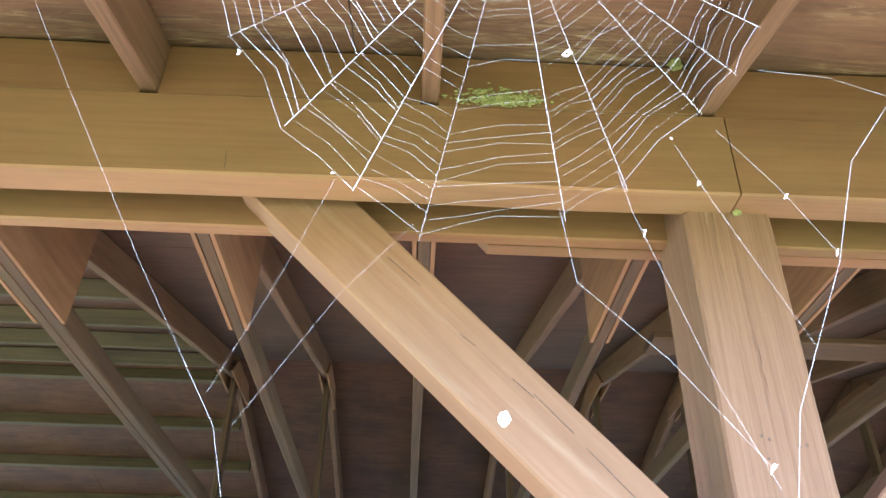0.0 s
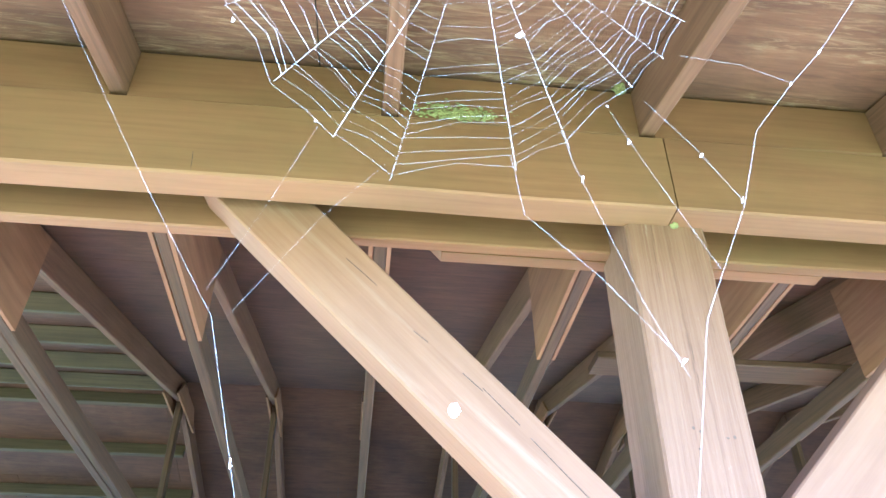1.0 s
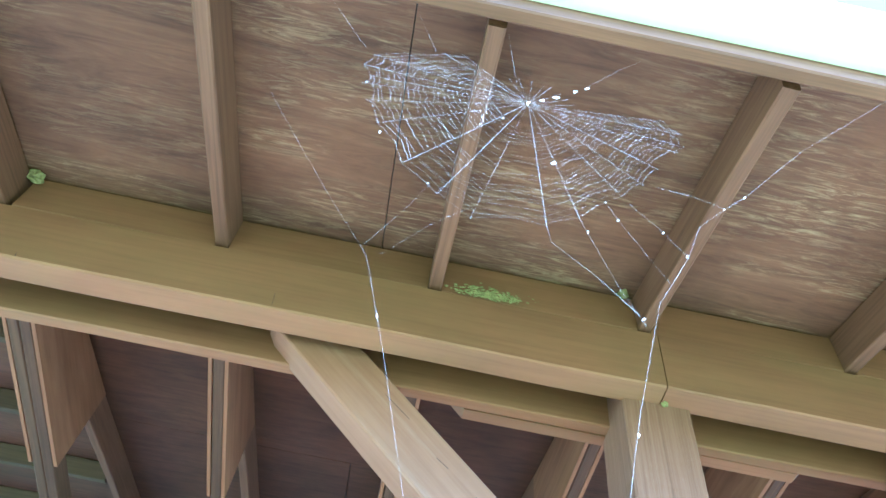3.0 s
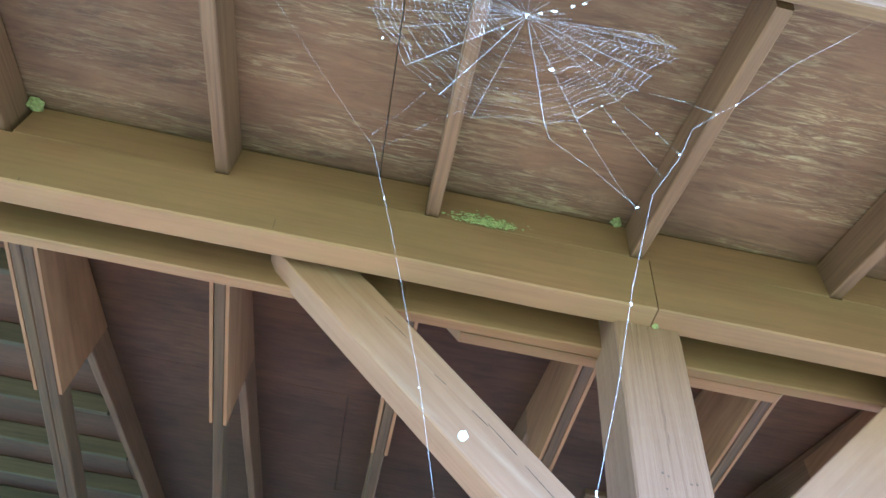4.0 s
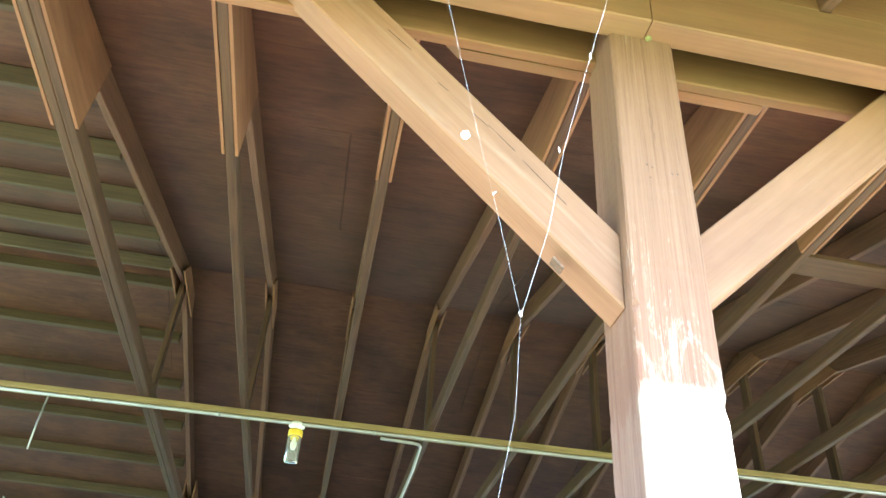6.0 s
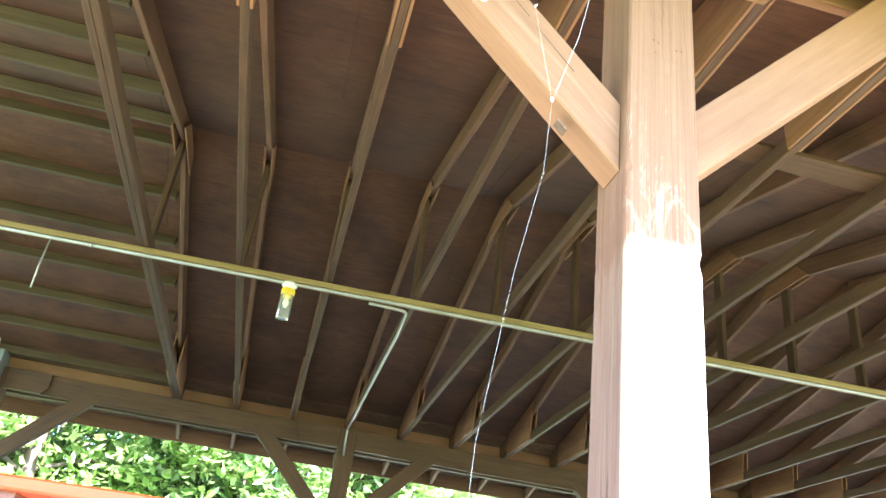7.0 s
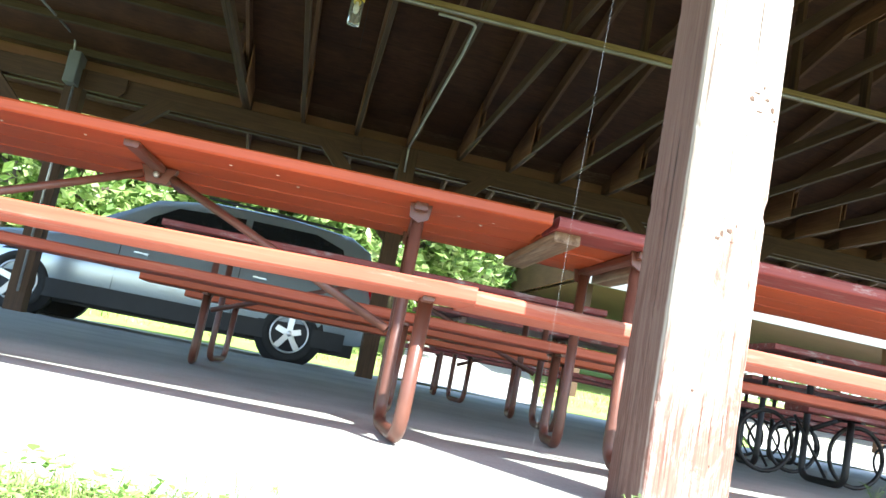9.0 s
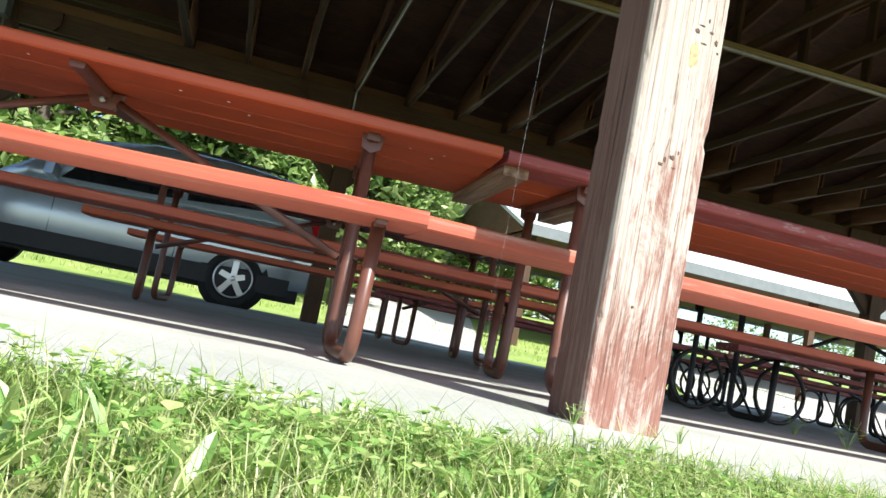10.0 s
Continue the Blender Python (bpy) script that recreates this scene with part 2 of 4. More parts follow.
def board_mesh(name, length, w, h, material, c=0.004, wob=0.0015, n=None):
    """A sawn board along local x from 0 to length, w wide (y) and h high (z), with worn, slightly uneven edges."""
    n = n or max(2, min(14, int(length / 0.3)))
    ring = [(-w / 2 + c, -h / 2), (w / 2 - c, -h / 2), (w / 2, -h / 2 + c), (w / 2, h / 2 - c),
            (w / 2 - c, h / 2), (-w / 2 + c, h / 2), (-w / 2, h / 2 - c), (-w / 2, -h / 2 + c)]
    verts, faces = [], []
    for i in range(n + 1):
        a, b = rng.uniform(-wob, wob), rng.uniform(-wob, wob)
        for y, z in ring:
            verts.append((length * i / n, y + a + rng.uniform(-wob, wob) * 0.5, z + b + rng.uniform(-wob, wob) * 0.5))
    for i in range(n):
        for j in range(8):
            k = (j + 1) % 8
            faces.append((i * 8 + j, i * 8 + 8 + j, i * 8 + 8 + k, i * 8 + k))
    faces.append(tuple(range(8)))
    faces.append(tuple(n * 8 + j for j in reversed(range(8))))
    return mesh_from(name, verts, faces, material)


def chipped(mesh, depth, seed):
    """Wears the long edges of a squared timber: small bites and flats along its corners."""
    off = Vector((seed * 3.1, seed * 1.7, 0))
    for v in mesh.vertices:
        k = noise.noise(Vector((v.co.x * 14, (v.co.y > 0) * 5.0, (v.co.z > 0) * 7.0)) + off) + 0.5 * noise.noise(Vector((v.co.x * 45, (v.co.y > 0) * 3.0, (v.co.z > 0) * 9.0)) + off)
        bite = max(0.0, k - 0.38) * depth * 4
        if abs(v.co.z) > abs(v.co.y):
            v.co.y -= math.copysign(min(bite, depth), v.co.y)
        else:
            v.co.z -= math.copysign(min(bite, depth), v.co.z)
    return mesh


def along(p, q, up=(0, 0, 1)):
    """A pose at p whose x axis points to q and whose z axis lies towards up."""
    x = (Vector(q) - Vector(p)).normalized()
    y = Vector(up).cross(x).normalized()
    z = x.cross(y)
    m = Matrix((x, y, z)).transposed().to_4x4()
    m.translation = p
    return m


def board(name, p, q, w, h, material, parent=None, up=(0, 0, 1), label="", c=0.004, wob=0.0015):
    d = (Vector(q) - Vector(p)).length
    return put(name, board_mesh(name, d, w, h, material, c, wob), along(p, q, up), parent, label)


def plate_mesh(name, outline, t, material):
    """A flat plate: an outline in local x, z and a thickness t centred on y."""
    n = len(outline)
    verts = [(x, -t / 2, z) for x, z in outline] + [(x, t / 2, z) for x, z in outline]
    faces = [tuple(range(n)), tuple(reversed(range(n, 2 * n)))]
    faces += [(i, i + n, (i + 1) % n + n, (i + 1) % n) for i in range(n)]
    me = mesh_from(name, verts, faces, material)
    bm = bmesh.new()
    bm.from_mesh(me)
    bmesh.ops.recalc_face_normals(bm, faces=bm.faces)
    bm.to_mesh(me)
    bm.free()
    return me


def sweep(verts, faces, pts, r, sides=8, taper=None):
    """Adds a tube through pts to verts and faces."""
    pts = [Vector(p) for p in pts]
    base = len(verts)
    for i, p in enumerate(pts):
        d = (pts[min(i + 1, len(pts) - 1)] - pts[max(i - 1, 0)]).normalized()
        a = d.orthogonal().normalized() if i == 0 else (a - d * a.dot(d)).normalized()
        b = d.cross(a)
        rr = r if taper is None else r + (taper - r) * i / (len(pts) - 1)
        for j in range(sides):
            t = 2 * math.pi * j / sides
            verts.append(p + (a * math.cos(t) + b * math.sin(t)) * rr)
    for i in range(len(pts) - 1):
        for j in range(sides):
            k = (j + 1) % sides
            faces.append((base + i * sides + j, base + i * sides + k, base + (i + 1) * sides + k, base + (i + 1) * sides + j))
    faces.append(tuple(base + j for j in reversed(range(sides))))
    faces.append(tuple(base + (len(pts) - 1) * sides + j for j in range(sides)))


def rounded(pts, r, n=6):
    """The path through pts with its corners rounded by r."""
    pts = [Vector(p) for p in pts]
    out = [pts[0]]
    for a, b, c in zip(pts, pts[1:], pts[2:]):
        u, v = (a - b).normalized(), (c - b).normalized()
        s, e = b + u * r, b + v * r
        for i in range(n + 1):
            t = i / n
            out.append(s * (1 - t) ** 2 + b * 2 * t * (1 - t) + e * t ** 2)
    out.append(pts[-1])
    return out


def tube(name, pts, r, material, parent=None, sides=10, bend=0.0, label=""):
    verts, faces = [], []
    sweep(verts, faces, rounded(pts, bend) if bend else pts, r, sides)
    me = mesh_from(name, verts, faces, material, True)
    return put(name, me, Matrix.Identity(4), parent, label)


def turned(name, profile, material, m, parent=None, sides=20, label=""):
    """A lathe body round local z from (radius, height) pairs."""
    verts, faces = [], []
    for r, z in profile:
        for j in range(sides):
            a = 2 * math.pi * j / sides
            verts.append((r * math.cos(a), r * math.sin(a), z))
    for i in range(len(profile) - 1):
        for j in range(sides):
            k = (j + 1) % sides
            faces.append((i * sides + j, i * sides + k, (i + 1) * sides + k, (i + 1) * sides + j))
    faces.append(tuple(reversed(range(sides))))
    faces.append(tuple((len(profile) - 1) * sides + j for j in range(sides)))
    return put(name, mesh_from(name, verts, faces, material, True), m, parent, label)


# ---- the plan ----
BEAM_LOW, BEAM_TOP = 2.425, 2.64
POST_W = 0.184
BAY = 3.66
TRUSS_X, TRUSS_STEP = 0.065, 0.61
FAR = 7.40
MID = FAR / 2
PITCH = 0.25
EAVE = -0.95
WEST, EAST = -5.6, 10.0


def chord_low(y):
    """Height of the rafters' underside at y."""
    return BEAM_TOP + PITCH * (min(y, FAR - y) + 0.09)


def deck_low(y):
    return chord_low(y) + 0.148


# ---- ground ----
def bank_z(y):
    return -0.03 + 0.115 * max(0.0, y - 10.7) if y < 24 else -0.03 + 0.115 * 13.3


def bank_strip(name, x_of, y0, y1, lift, material, nx=24, ny=24):
    """A sheet that climbs the bank behind the drive; x_of gives its two edges at each y."""
    verts, faces = [], []
    for j in range(ny + 1):
        y = y0 + (y1 - y0) * j / ny
        xa, xb = x_of(y)
        for i in range(nx + 1):
            x = xa + (xb - xa) * i / nx
            verts.append((x, y, bank_z(y) + lift + 0.03 * noise.noise(Vector((x * 0.7, y * 0.7, 2.0)))))
    for j in range(ny):
        for i in range(nx):
            b = j * (nx + 1) + i
            faces.append((b, b + 1, b + nx + 2, b + nx + 1))
    return put(name, mesh_from(name, verts, faces, material, True), Matrix.Identity(4))


def box(name, x0, x1, y0, y1, z0, z1, material, c=0.01):
    me = board_mesh(name, x1 - x0, y1 - y0, z1 - z0, material, c, 0.0, 2)
    return put(name, me, Matrix.Translation((x0, (y0 + y1) / 2, (z0 + z1) / 2)))


me = mesh_from("ground", [(-900, -900, -0.03), (900, -900, -0.03), (900, 900, -0.03), (-900, 900, -0.03)], [(0, 1, 2, 3)], GROUND)
tagged(put("ground", me, Matrix.Identity(4)), "sunlit lawn of short grass and bare soil", "ground", kind="structure")
tagged(box("floor", WEST, EAST, -0.42, 7.75, -0.2, 0.0, CONCRETE), "worn grey concrete slab under the picnic shelter", "floor", kind="structure")
tagged(bank_strip("bank", lambda y: (-60.0, 70.0), 10.4, 60.0, -0.005, LAWN, 130, 60), "bright sunlit lawn bank rising behind the drive", "bank", kind="structure")
tagged(bank_strip("track", lambda y: (0.9 + 0.15 * (y - 10.7), 3.3 + 0.24 * (y - 10.7)), 10.5, 21.0, 0.035, GRAVEL), "pale gravel track climbing the lawn bank", "track", kind="structure")
tagged(bank_strip("gravel_lot", lambda y: (7.0 + 0.45 * (y - 10.7), 26.0), 10.5, 18.5, 0.035, GRAVEL), "pale gravel lot beside the far shelter", "gravel", kind="structure")
tagged(box("road", -30, 40, 7.76, 11.4, -0.2, -0.015, GRAVEL), "pale sunlit gravel drive beside the slab", "road", kind="structure")

# ---- roof ----
def make_deck(name, side):
    """Plywood sheets in staggered rows under one slope, in one mesh."""
    verts, faces = [], []
    slope = math.hypot(1, PITCH)
    rows = int((MID - EAVE) / (1.2 / slope)) + 1
    for r in range(rows):
        y0 = EAVE + r * 1.2 / slope + 0.001
        y1 = min(EAVE + (r + 1) * 1.2 / slope - 0.002, MID)
        x = WEST - (1.22 if r % 2 else 0.0)
        while x < EAST:
            xa, xb = max(x, WEST) + 0.0015, min(x + 2.44, EAST) - 0.0015
            if xb > xa:
                drop = rng.uniform(0, 0.002)
                b = len(verts)
                for z_up in (0.0, 0.012):
                    for xx, yy in ((xa, y0), (xb, y0), (xb, y1), (xa, y1)):
                        z = deck_low(yy) + 0.003 - drop + z_up
                        verts.append((xx, yy if side > 0 else FAR - yy, z))
                q = [(0, 3, 2, 1), (4, 5, 6, 7), (0, 1, 5, 4), (1, 2, 6, 5), (2, 3, 7, 6), (3, 0, 4, 7)]
                faces += [tuple(b + i for i in (f if side > 0 else reversed(f))) for f in q]
            x += 2.44
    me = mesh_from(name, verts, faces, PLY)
    me.materials.append(PLY_SHADED)
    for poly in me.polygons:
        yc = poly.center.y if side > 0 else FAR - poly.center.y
        # rows inside the beam get the copy with shade in its tone
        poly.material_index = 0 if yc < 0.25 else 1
    return tagged(put(name, me, Matrix.Identity(4)), "brown-stained plywood roof boards with pale worn flecks", "ceiling", kind="structure")


make_deck("ceiling", 1)
make_deck("ceiling", -1)


def make_roofing():
    verts, faces = [], []
    prof = [(EAVE - 0.03, deck_low(EAVE - 0.03)), (MID, deck_low(MID)), (FAR - EAVE + 0.03, deck_low(FAR - EAVE + 0.03))]
    for x in (WEST - 0.02, EAST + 0.02):
        verts += [(x, y, z + 0.02) for y, z in prof] + [(x, y, z + 0.045) for y, z in prof]
    faces = [(0, 1, 7, 6), (1, 2, 8, 7), (3, 9, 10, 4), (4, 10, 11, 5), (0, 6, 9, 3), (2, 5, 11, 8), (0, 3, 4, 1), (1, 4, 5, 2), (6, 7, 10, 9), (7, 8, 11, 10)]
    return tagged(put("roof", mesh_from("roof", verts, faces, SHINGLE), Matrix.Identity(4)), "dark shingled low gable roof of the shelter", "roof", kind="structure")


make_roofing()

# ---- posts, beams and braces ----
POST_XS = [-BAY, 0.0, BAY, 2 * BAY]


def make_post(x, y):
    p, q = (x + POST_W / 2, y + POST_W / 2, -0.02), (x + POST_W / 2, y + POST_W / 2, BEAM_TOP - 0.01)
    # far posts take the darker truss timber, which stands in for their shade
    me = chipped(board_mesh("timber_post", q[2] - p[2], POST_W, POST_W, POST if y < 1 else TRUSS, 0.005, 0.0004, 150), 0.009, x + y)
    ob = put("timber_post", me, along(p, q, (0, 1, 0)))
    return tagged(ob, "square timber post with faded red stain, weathered grain and shade in its colour", "post", "posts of the shelter")


def make_brace(x, y, side, y_off, timber):
    """A knee brace from the post's side up between the beam's plies."""
    xs = (lambda d: x - d) if side < 0 else (lambda d: x + POST_W + d)
    m = Matrix.Translation((0, y + y_off, 0))
    z0 = 1.53 if side < 0 else 1.55
    out = [(xs(0.0), z0), (xs(0.95), 2.482), (xs(0.975), 2.53), (xs(0.775), 2.53), (xs(0.0), z0 + 0.205)]
    me = plate_mesh("knee_brace", out, 0.095, timber)
    ang = math.atan2(2.482 - z0, 0.95) * (1 if side > 0 else -1)
    rot = Matrix.Rotation(-ang if side > 0 else -ang, 4, "Y")
    loc = Vector((xs(0.0), 0, z0))
    pose_m = Matrix.Translation(loc) @ rot
    me.transform(pose_m.inverted())
    bm = bmesh.new()
    bm.from_mesh(me)
    bmesh.ops.bevel(bm, geom=list(bm.edges), offset=0.004, segments=1, affect="EDGES")
    bm.to_mesh(me)
    bm.free()
    ob = put("knee_brace", me, m @ pose_m)
    return tagged(ob, "diagonal brown timber knee brace between post and beam", "brace", "knee braces of the shelter")


def make_beam(y_front, far):
    """Two plies placed to fit the camera's view, the inner one through the posts, butted over the posts, with a splice
    board at each post.
    """
    sign = -1 if far else 1
    name = "eave_beam"
    b = thing(name, (0, y_front, BEAM_LOW), "long double beam along the far side, shade darkened into its brown" if far else "long brown double beam under the eave with greenish weathered face", "beam", "eave beams")
    zc = (BEAM_LOW + BEAM_TOP) / 2
    # the far beam's shade is put into its colour by the darker truss timber
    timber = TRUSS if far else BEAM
    xs = [WEST] + [x + 0.10 for x in POST_XS] + [EAST]
    for xa, xb in zip(xs, xs[1:]):
        yo = y_front - sign * 0.044
        board("outer_ply", (xa + 0.0015, yo, zc), (xb - 0.0015, yo, zc), 0.082, BEAM_TOP - BEAM_LOW, timber, b, c=0.005)
        yi = y_front + sign * 0.119
        board("inner_ply", (xa + 0.0015, yi, zc), (xb - 0.0015, yi, zc), 0.038, BEAM_TOP - BEAM_LOW, timber, b)
    for x in POST_XS:
        out = [(x - 0.40, BEAM_LOW), (x + 0.55, BEAM_LOW), (x + 0.61, BEAM_LOW + 0.07), (x + 0.61, BEAM_TOP), (x - 0.46, BEAM_TOP), (x - 0.46, BEAM_LOW + 0.07)]
        me = plate_mesh("splice_board", [(px - x, pz - BEAM_LOW) for px, pz in out], 0.038, timber)
        put("splice_board", me, Matrix.Translation((x, y_front + sign * 0.158, BEAM_LOW)), b)
    return b


for px in POST_XS:
    make_post(px, 0.0)
    make_post(px, FAR - POST_W)
    for py in (0.0, FAR - POST_W):
        for side in (-1, 1):
            # far braces are darkened the same way, as if shaded
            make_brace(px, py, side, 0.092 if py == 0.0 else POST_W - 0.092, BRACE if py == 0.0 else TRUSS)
make_beam(0.02, False)
make_beam(FAR, True)


# ---- trusses ----
def make_truss(k, double=False):
    """A flat-bottomed truss with plywood heel and ridge gussets on both sides."""
    x = TRUSS_X + TRUSS_STEP * k
    t = thing("roof_truss", (x, 0, BEAM_TOP), "brown timber roof truss with plywood gusset plates", "truss", "roof trusses")
    zc = BEAM_TOP + 0.046
    if double:
        for dx in (-0.0195, 0.0195):
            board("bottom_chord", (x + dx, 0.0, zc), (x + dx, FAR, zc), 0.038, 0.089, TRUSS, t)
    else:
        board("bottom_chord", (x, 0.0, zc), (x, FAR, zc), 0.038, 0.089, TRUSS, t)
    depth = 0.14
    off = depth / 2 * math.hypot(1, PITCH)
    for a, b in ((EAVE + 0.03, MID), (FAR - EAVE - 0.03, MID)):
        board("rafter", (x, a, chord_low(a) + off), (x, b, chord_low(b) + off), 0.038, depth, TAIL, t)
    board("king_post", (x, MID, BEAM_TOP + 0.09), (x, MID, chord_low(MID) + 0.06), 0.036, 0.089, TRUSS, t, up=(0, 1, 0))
    for s in (-1, 1):
        xo = x + s * (0.046 if double else 0.0265)
        for far in (False, True):
            f = (lambda y: FAR - y) if far else (lambda y: y)
            out = [(0.28, BEAM_TOP + 0.002), (1.07, BEAM_TOP + 0.002), (1.10, chord_low(1.1) + 0.10), (0.28, deck_low(0.28) - 0.015)]
            me = plate_mesh("gusset", [(y, z - BEAM_TOP) for y, z in out], 0.012, GUSSET)
            put("gusset", me, Matrix.Translation((xo, 0 if not far else FAR, BEAM_TOP)) @ Matrix.Rotation(radians(90 if not far else -90), 4, "Z"), t)
        out = [(-0.32, chord_low(MID - 0.32)), (0.32, chord_low(MID - 0.32)), (0.2, deck_low(MID) - 0.1), (-0.2, deck_low(MID) - 0.1)]
        me = plate_mesh("gusset", [(y, z - BEAM_TOP) for y, z in out], 0.012, GUSSET)
        put("gusset", me, Matrix.Translation((xo, MID, BEAM_TOP)) @ Matrix.Rotation(radians(90), 4, "Z"), t)
    return t


first = make_truss(0)
for k in range(-2, 15):
    if k:
        copy_thing(first, Matrix.Translation((TRUSS_X + TRUSS_STEP * k, 0, BEAM_TOP)))
# the truss at the open bay is doubled, and another one closes the bay
make_truss(-3.03, True)
copy_thing(first, Matrix.Translation((WEST + 0.05, 0, BEAM_TOP)))

for far in (False, True):
    for i in range(7):
        y = 0.2 + 0.56 * i
        z = chord_low(y) + 0.10
        yy = FAR - y if far else y
        tilt = Vector((0, PITCH if far else -PITCH, 1))
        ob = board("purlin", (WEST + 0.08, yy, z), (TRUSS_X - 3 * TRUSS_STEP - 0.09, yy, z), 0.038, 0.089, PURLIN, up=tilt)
        tagged(ob, "rough timber purlin with a greenish weathered face", "purlin", "purlins of the open bay")

# blocking between the rafters over the beam, fascia and gutter at the eaves
for far in (False, True):
    f = (lambda y: FAR - y) if far else (lambda y: y)
    for k in range(-3, 15):
        xa = TRUSS_X + TRUSS_STEP * k + 0.02
        xb = xa + TRUSS_STEP - 0.04
        ob = board("blocking_board", (xa, f(-0.040), BEAM_TOP + 0.077), (xb, f(-0.040), BEAM_TOP + 0.077), 0.038, 0.150, BEAM)
        tagged(ob, "short brown blocking board between two rafters over the beam", "blocking", "blocking boards")
    ob = board("blocking_board", (WEST, f(-0.040), BEAM_TOP + 0.077), (TRUSS_X - 3 * TRUSS_STEP - 0.1, f(-0.040), BEAM_TOP + 0.077), 0.038, 0.150, BEAM)
    tagged(ob, "long brown blocking board over the beam of the open bay", "blocking", "blocking boards")
    ye = EAVE + 0.012
    zf = chord_low(ye) + 0.07
    ob = board("fascia", (WEST, f(ye), zf), (EAST, f(ye), zf), 0.032, 0.165, TAIL)
    tagged(ob, "brown painted fascia board along the eave", "fascia", kind="structure")
    yg = ye - 0.018
    prof = [(0.0, 0.045), (0.0, -0.04), (-0.062, -0.04), (-0.085, 0.01), (-0.10, 0.015), (-0.10, 0.045), (-0.094, 0.045), (-0.094, 0.02), (-0.081, 0.016), (-0.058, -0.034), (-0.006, -0.034), (-0.006, 0.045)]
    vs = [(x, f(yg + a), zf + 0.02 + b) for x in (WEST, EAST) for a, b in prof]
    nn = len(prof)
    me = mesh_from("gutter", vs, [(i, (i + 1) % nn, nn + (i + 1) % nn, nn + i) for i in range(nn)], GUTTER)
    tagged(put("gutter", me, Matrix.Identity(4)), "white metal gutter along the eave", "gutter", kind="structure")

# ---- conduit, lamp and box under the trusses ----
def rail_y(x):
    """The rail's y at x, skewed to fit the camera's view."""
    return 3.555 - 0.041 * (x + 0.8)


def make_service():
    xa, xb = WEST + 0.3, EAST - 0.3
    ob = board("light_board", (xa, rail_y(xa), BEAM_TOP - 0.022), (xb, rail_y(xb), BEAM_TOP - 0.022), 0.089, 0.04, RAIL)
    tagged(ob, "long weathered timber rail under the trusses that carries the conduit", "rail")
    t = thing("conduit", (0, rail_y(0), BEAM_TOP), "grey steel electrical conduit clipped along the rail and a truss chord", "conduit")
    z = BEAM_TOP - 0.054
    tube("pipe", [(xa, rail_y(xa) - 0.03, z), (xb, rail_y(xb) - 0.03, z)], 0.011, GALV, t)
    yb = rail_y(0) + 0.06
    tube("branch_pipe", [(-0.25, yb, z), (0.02, yb, z - 0.004), (0.04, yb + 0.5, z - 0.004), (0.06, FAR - 0.25, z + 0.03), (0.07, FAR - 0.21, z - 0.25)], 0.011, GALV, t, bend=0.06)
    for x in (-2.1, -1.3, -0.3, 0.6, 1.5, 2.4):
        turned("clip", [(0.014, -0.008), (0.014, 0.008)], GALV, pose(x, rail_y(x) - 0.03, z, 0, 90, 0), t, 10)
    xr = -2.36
    y = rail_y(xr)
    ob = tube("hanging_wire", [(xr, y - 0.02, z), (xr - 0.005, y - 0.02, z - 0.2), (xr, y - 0.025, z - 0.36)], 0.006, GALV, None, 6)
    tagged(ob, "thin steel rod that hangs from the rail", "rod")


make_service()


def make_glass():
    n = Nodes("jar_glass")
    n.bsdf.inputs["Transmission Weight"].default_value = 0.85
    n.bsdf.inputs["IOR"].default_value = 1.3
    return n.done((0.85, 0.87, 0.84), 0.12)


JAR = make_glass()


def make_lamp(x, y):
    z = BEAM_TOP - 0.045
    t = thing("jar_lamp", (x, y, z), "ceiling lamp with white socket, yellow collar and clear glass jar", "lamp")
    m = Matrix.Translation((x, y, z))
    turned("socket", [(0.052, 0.0), (0.052, -0.02), (0.036, -0.03), (0.036, -0.05)], PORCELAIN, m, t)
    turned("collar", [(0.044, -0.045), (0.046, -0.05), (0.046, -0.082), (0.042, -0.088)], YELLOW, m, t, label="bright yellow collar")
    jar = turned("jar", [(0.040, -0.085), (0.044, -0.10), (0.044, -0.245), (0.038, -0.258), (0.010, -0.262)], JAR, m, t, label="clear glass jar")
    jar.visible_shadow = False
    turned("bulb", [(0.013, -0.088), (0.014, -0.10), (0.027, -0.125), (0.028, -0.145), (0.018, -0.165), (0.004, -0.17)], PORCELAIN, m, t, label="white bulb")


make_lamp(-0.80, rail_y(-0.8))


def make_fuse_box():
    x, y, z = -3.58, FAR - POST_W - 0.06, 2.42
    t = thing("fuse_box", (x, y, z), "grey metal electrical box on the far post with conduits", "electrical box")
    me = board_mesh("case", 0.34, 0.24, 0.12, GREYBOX, 0.008, 0.0, 2)
    put("case", me, Matrix.Translation((x, y, z)) @ Matrix.Rotation(radians(-90), 4, "Y"), t)
    tube("pipe", [(x + 0.03, y, z), (x + 0.03, y, z - 0.9), (x + 0.04, y + 0.01, 0.2)], 0.013, GALV, t)
    tube("cable", [(x - 0.05, y, z + 0.34), (x - 0.06, y - 0.05, z + 0.5), (x - 0.12, y - 0.4, z + 0.52), (x - 0.16, y - 1.2, z + 0.5)], 0.011, GALV, t, bend=0.08)


make_fuse_box()


# a flat board laid across the bottom chords
ob = board("cross_board", (0.30, 1.27, BEAM_TOP + 0.108), (6.6, 1.27, BEAM_TOP + 0.108), 0.14, 0.03, TRUSS)
tagged(ob, "flat brown board laid across the truss chords", "board")


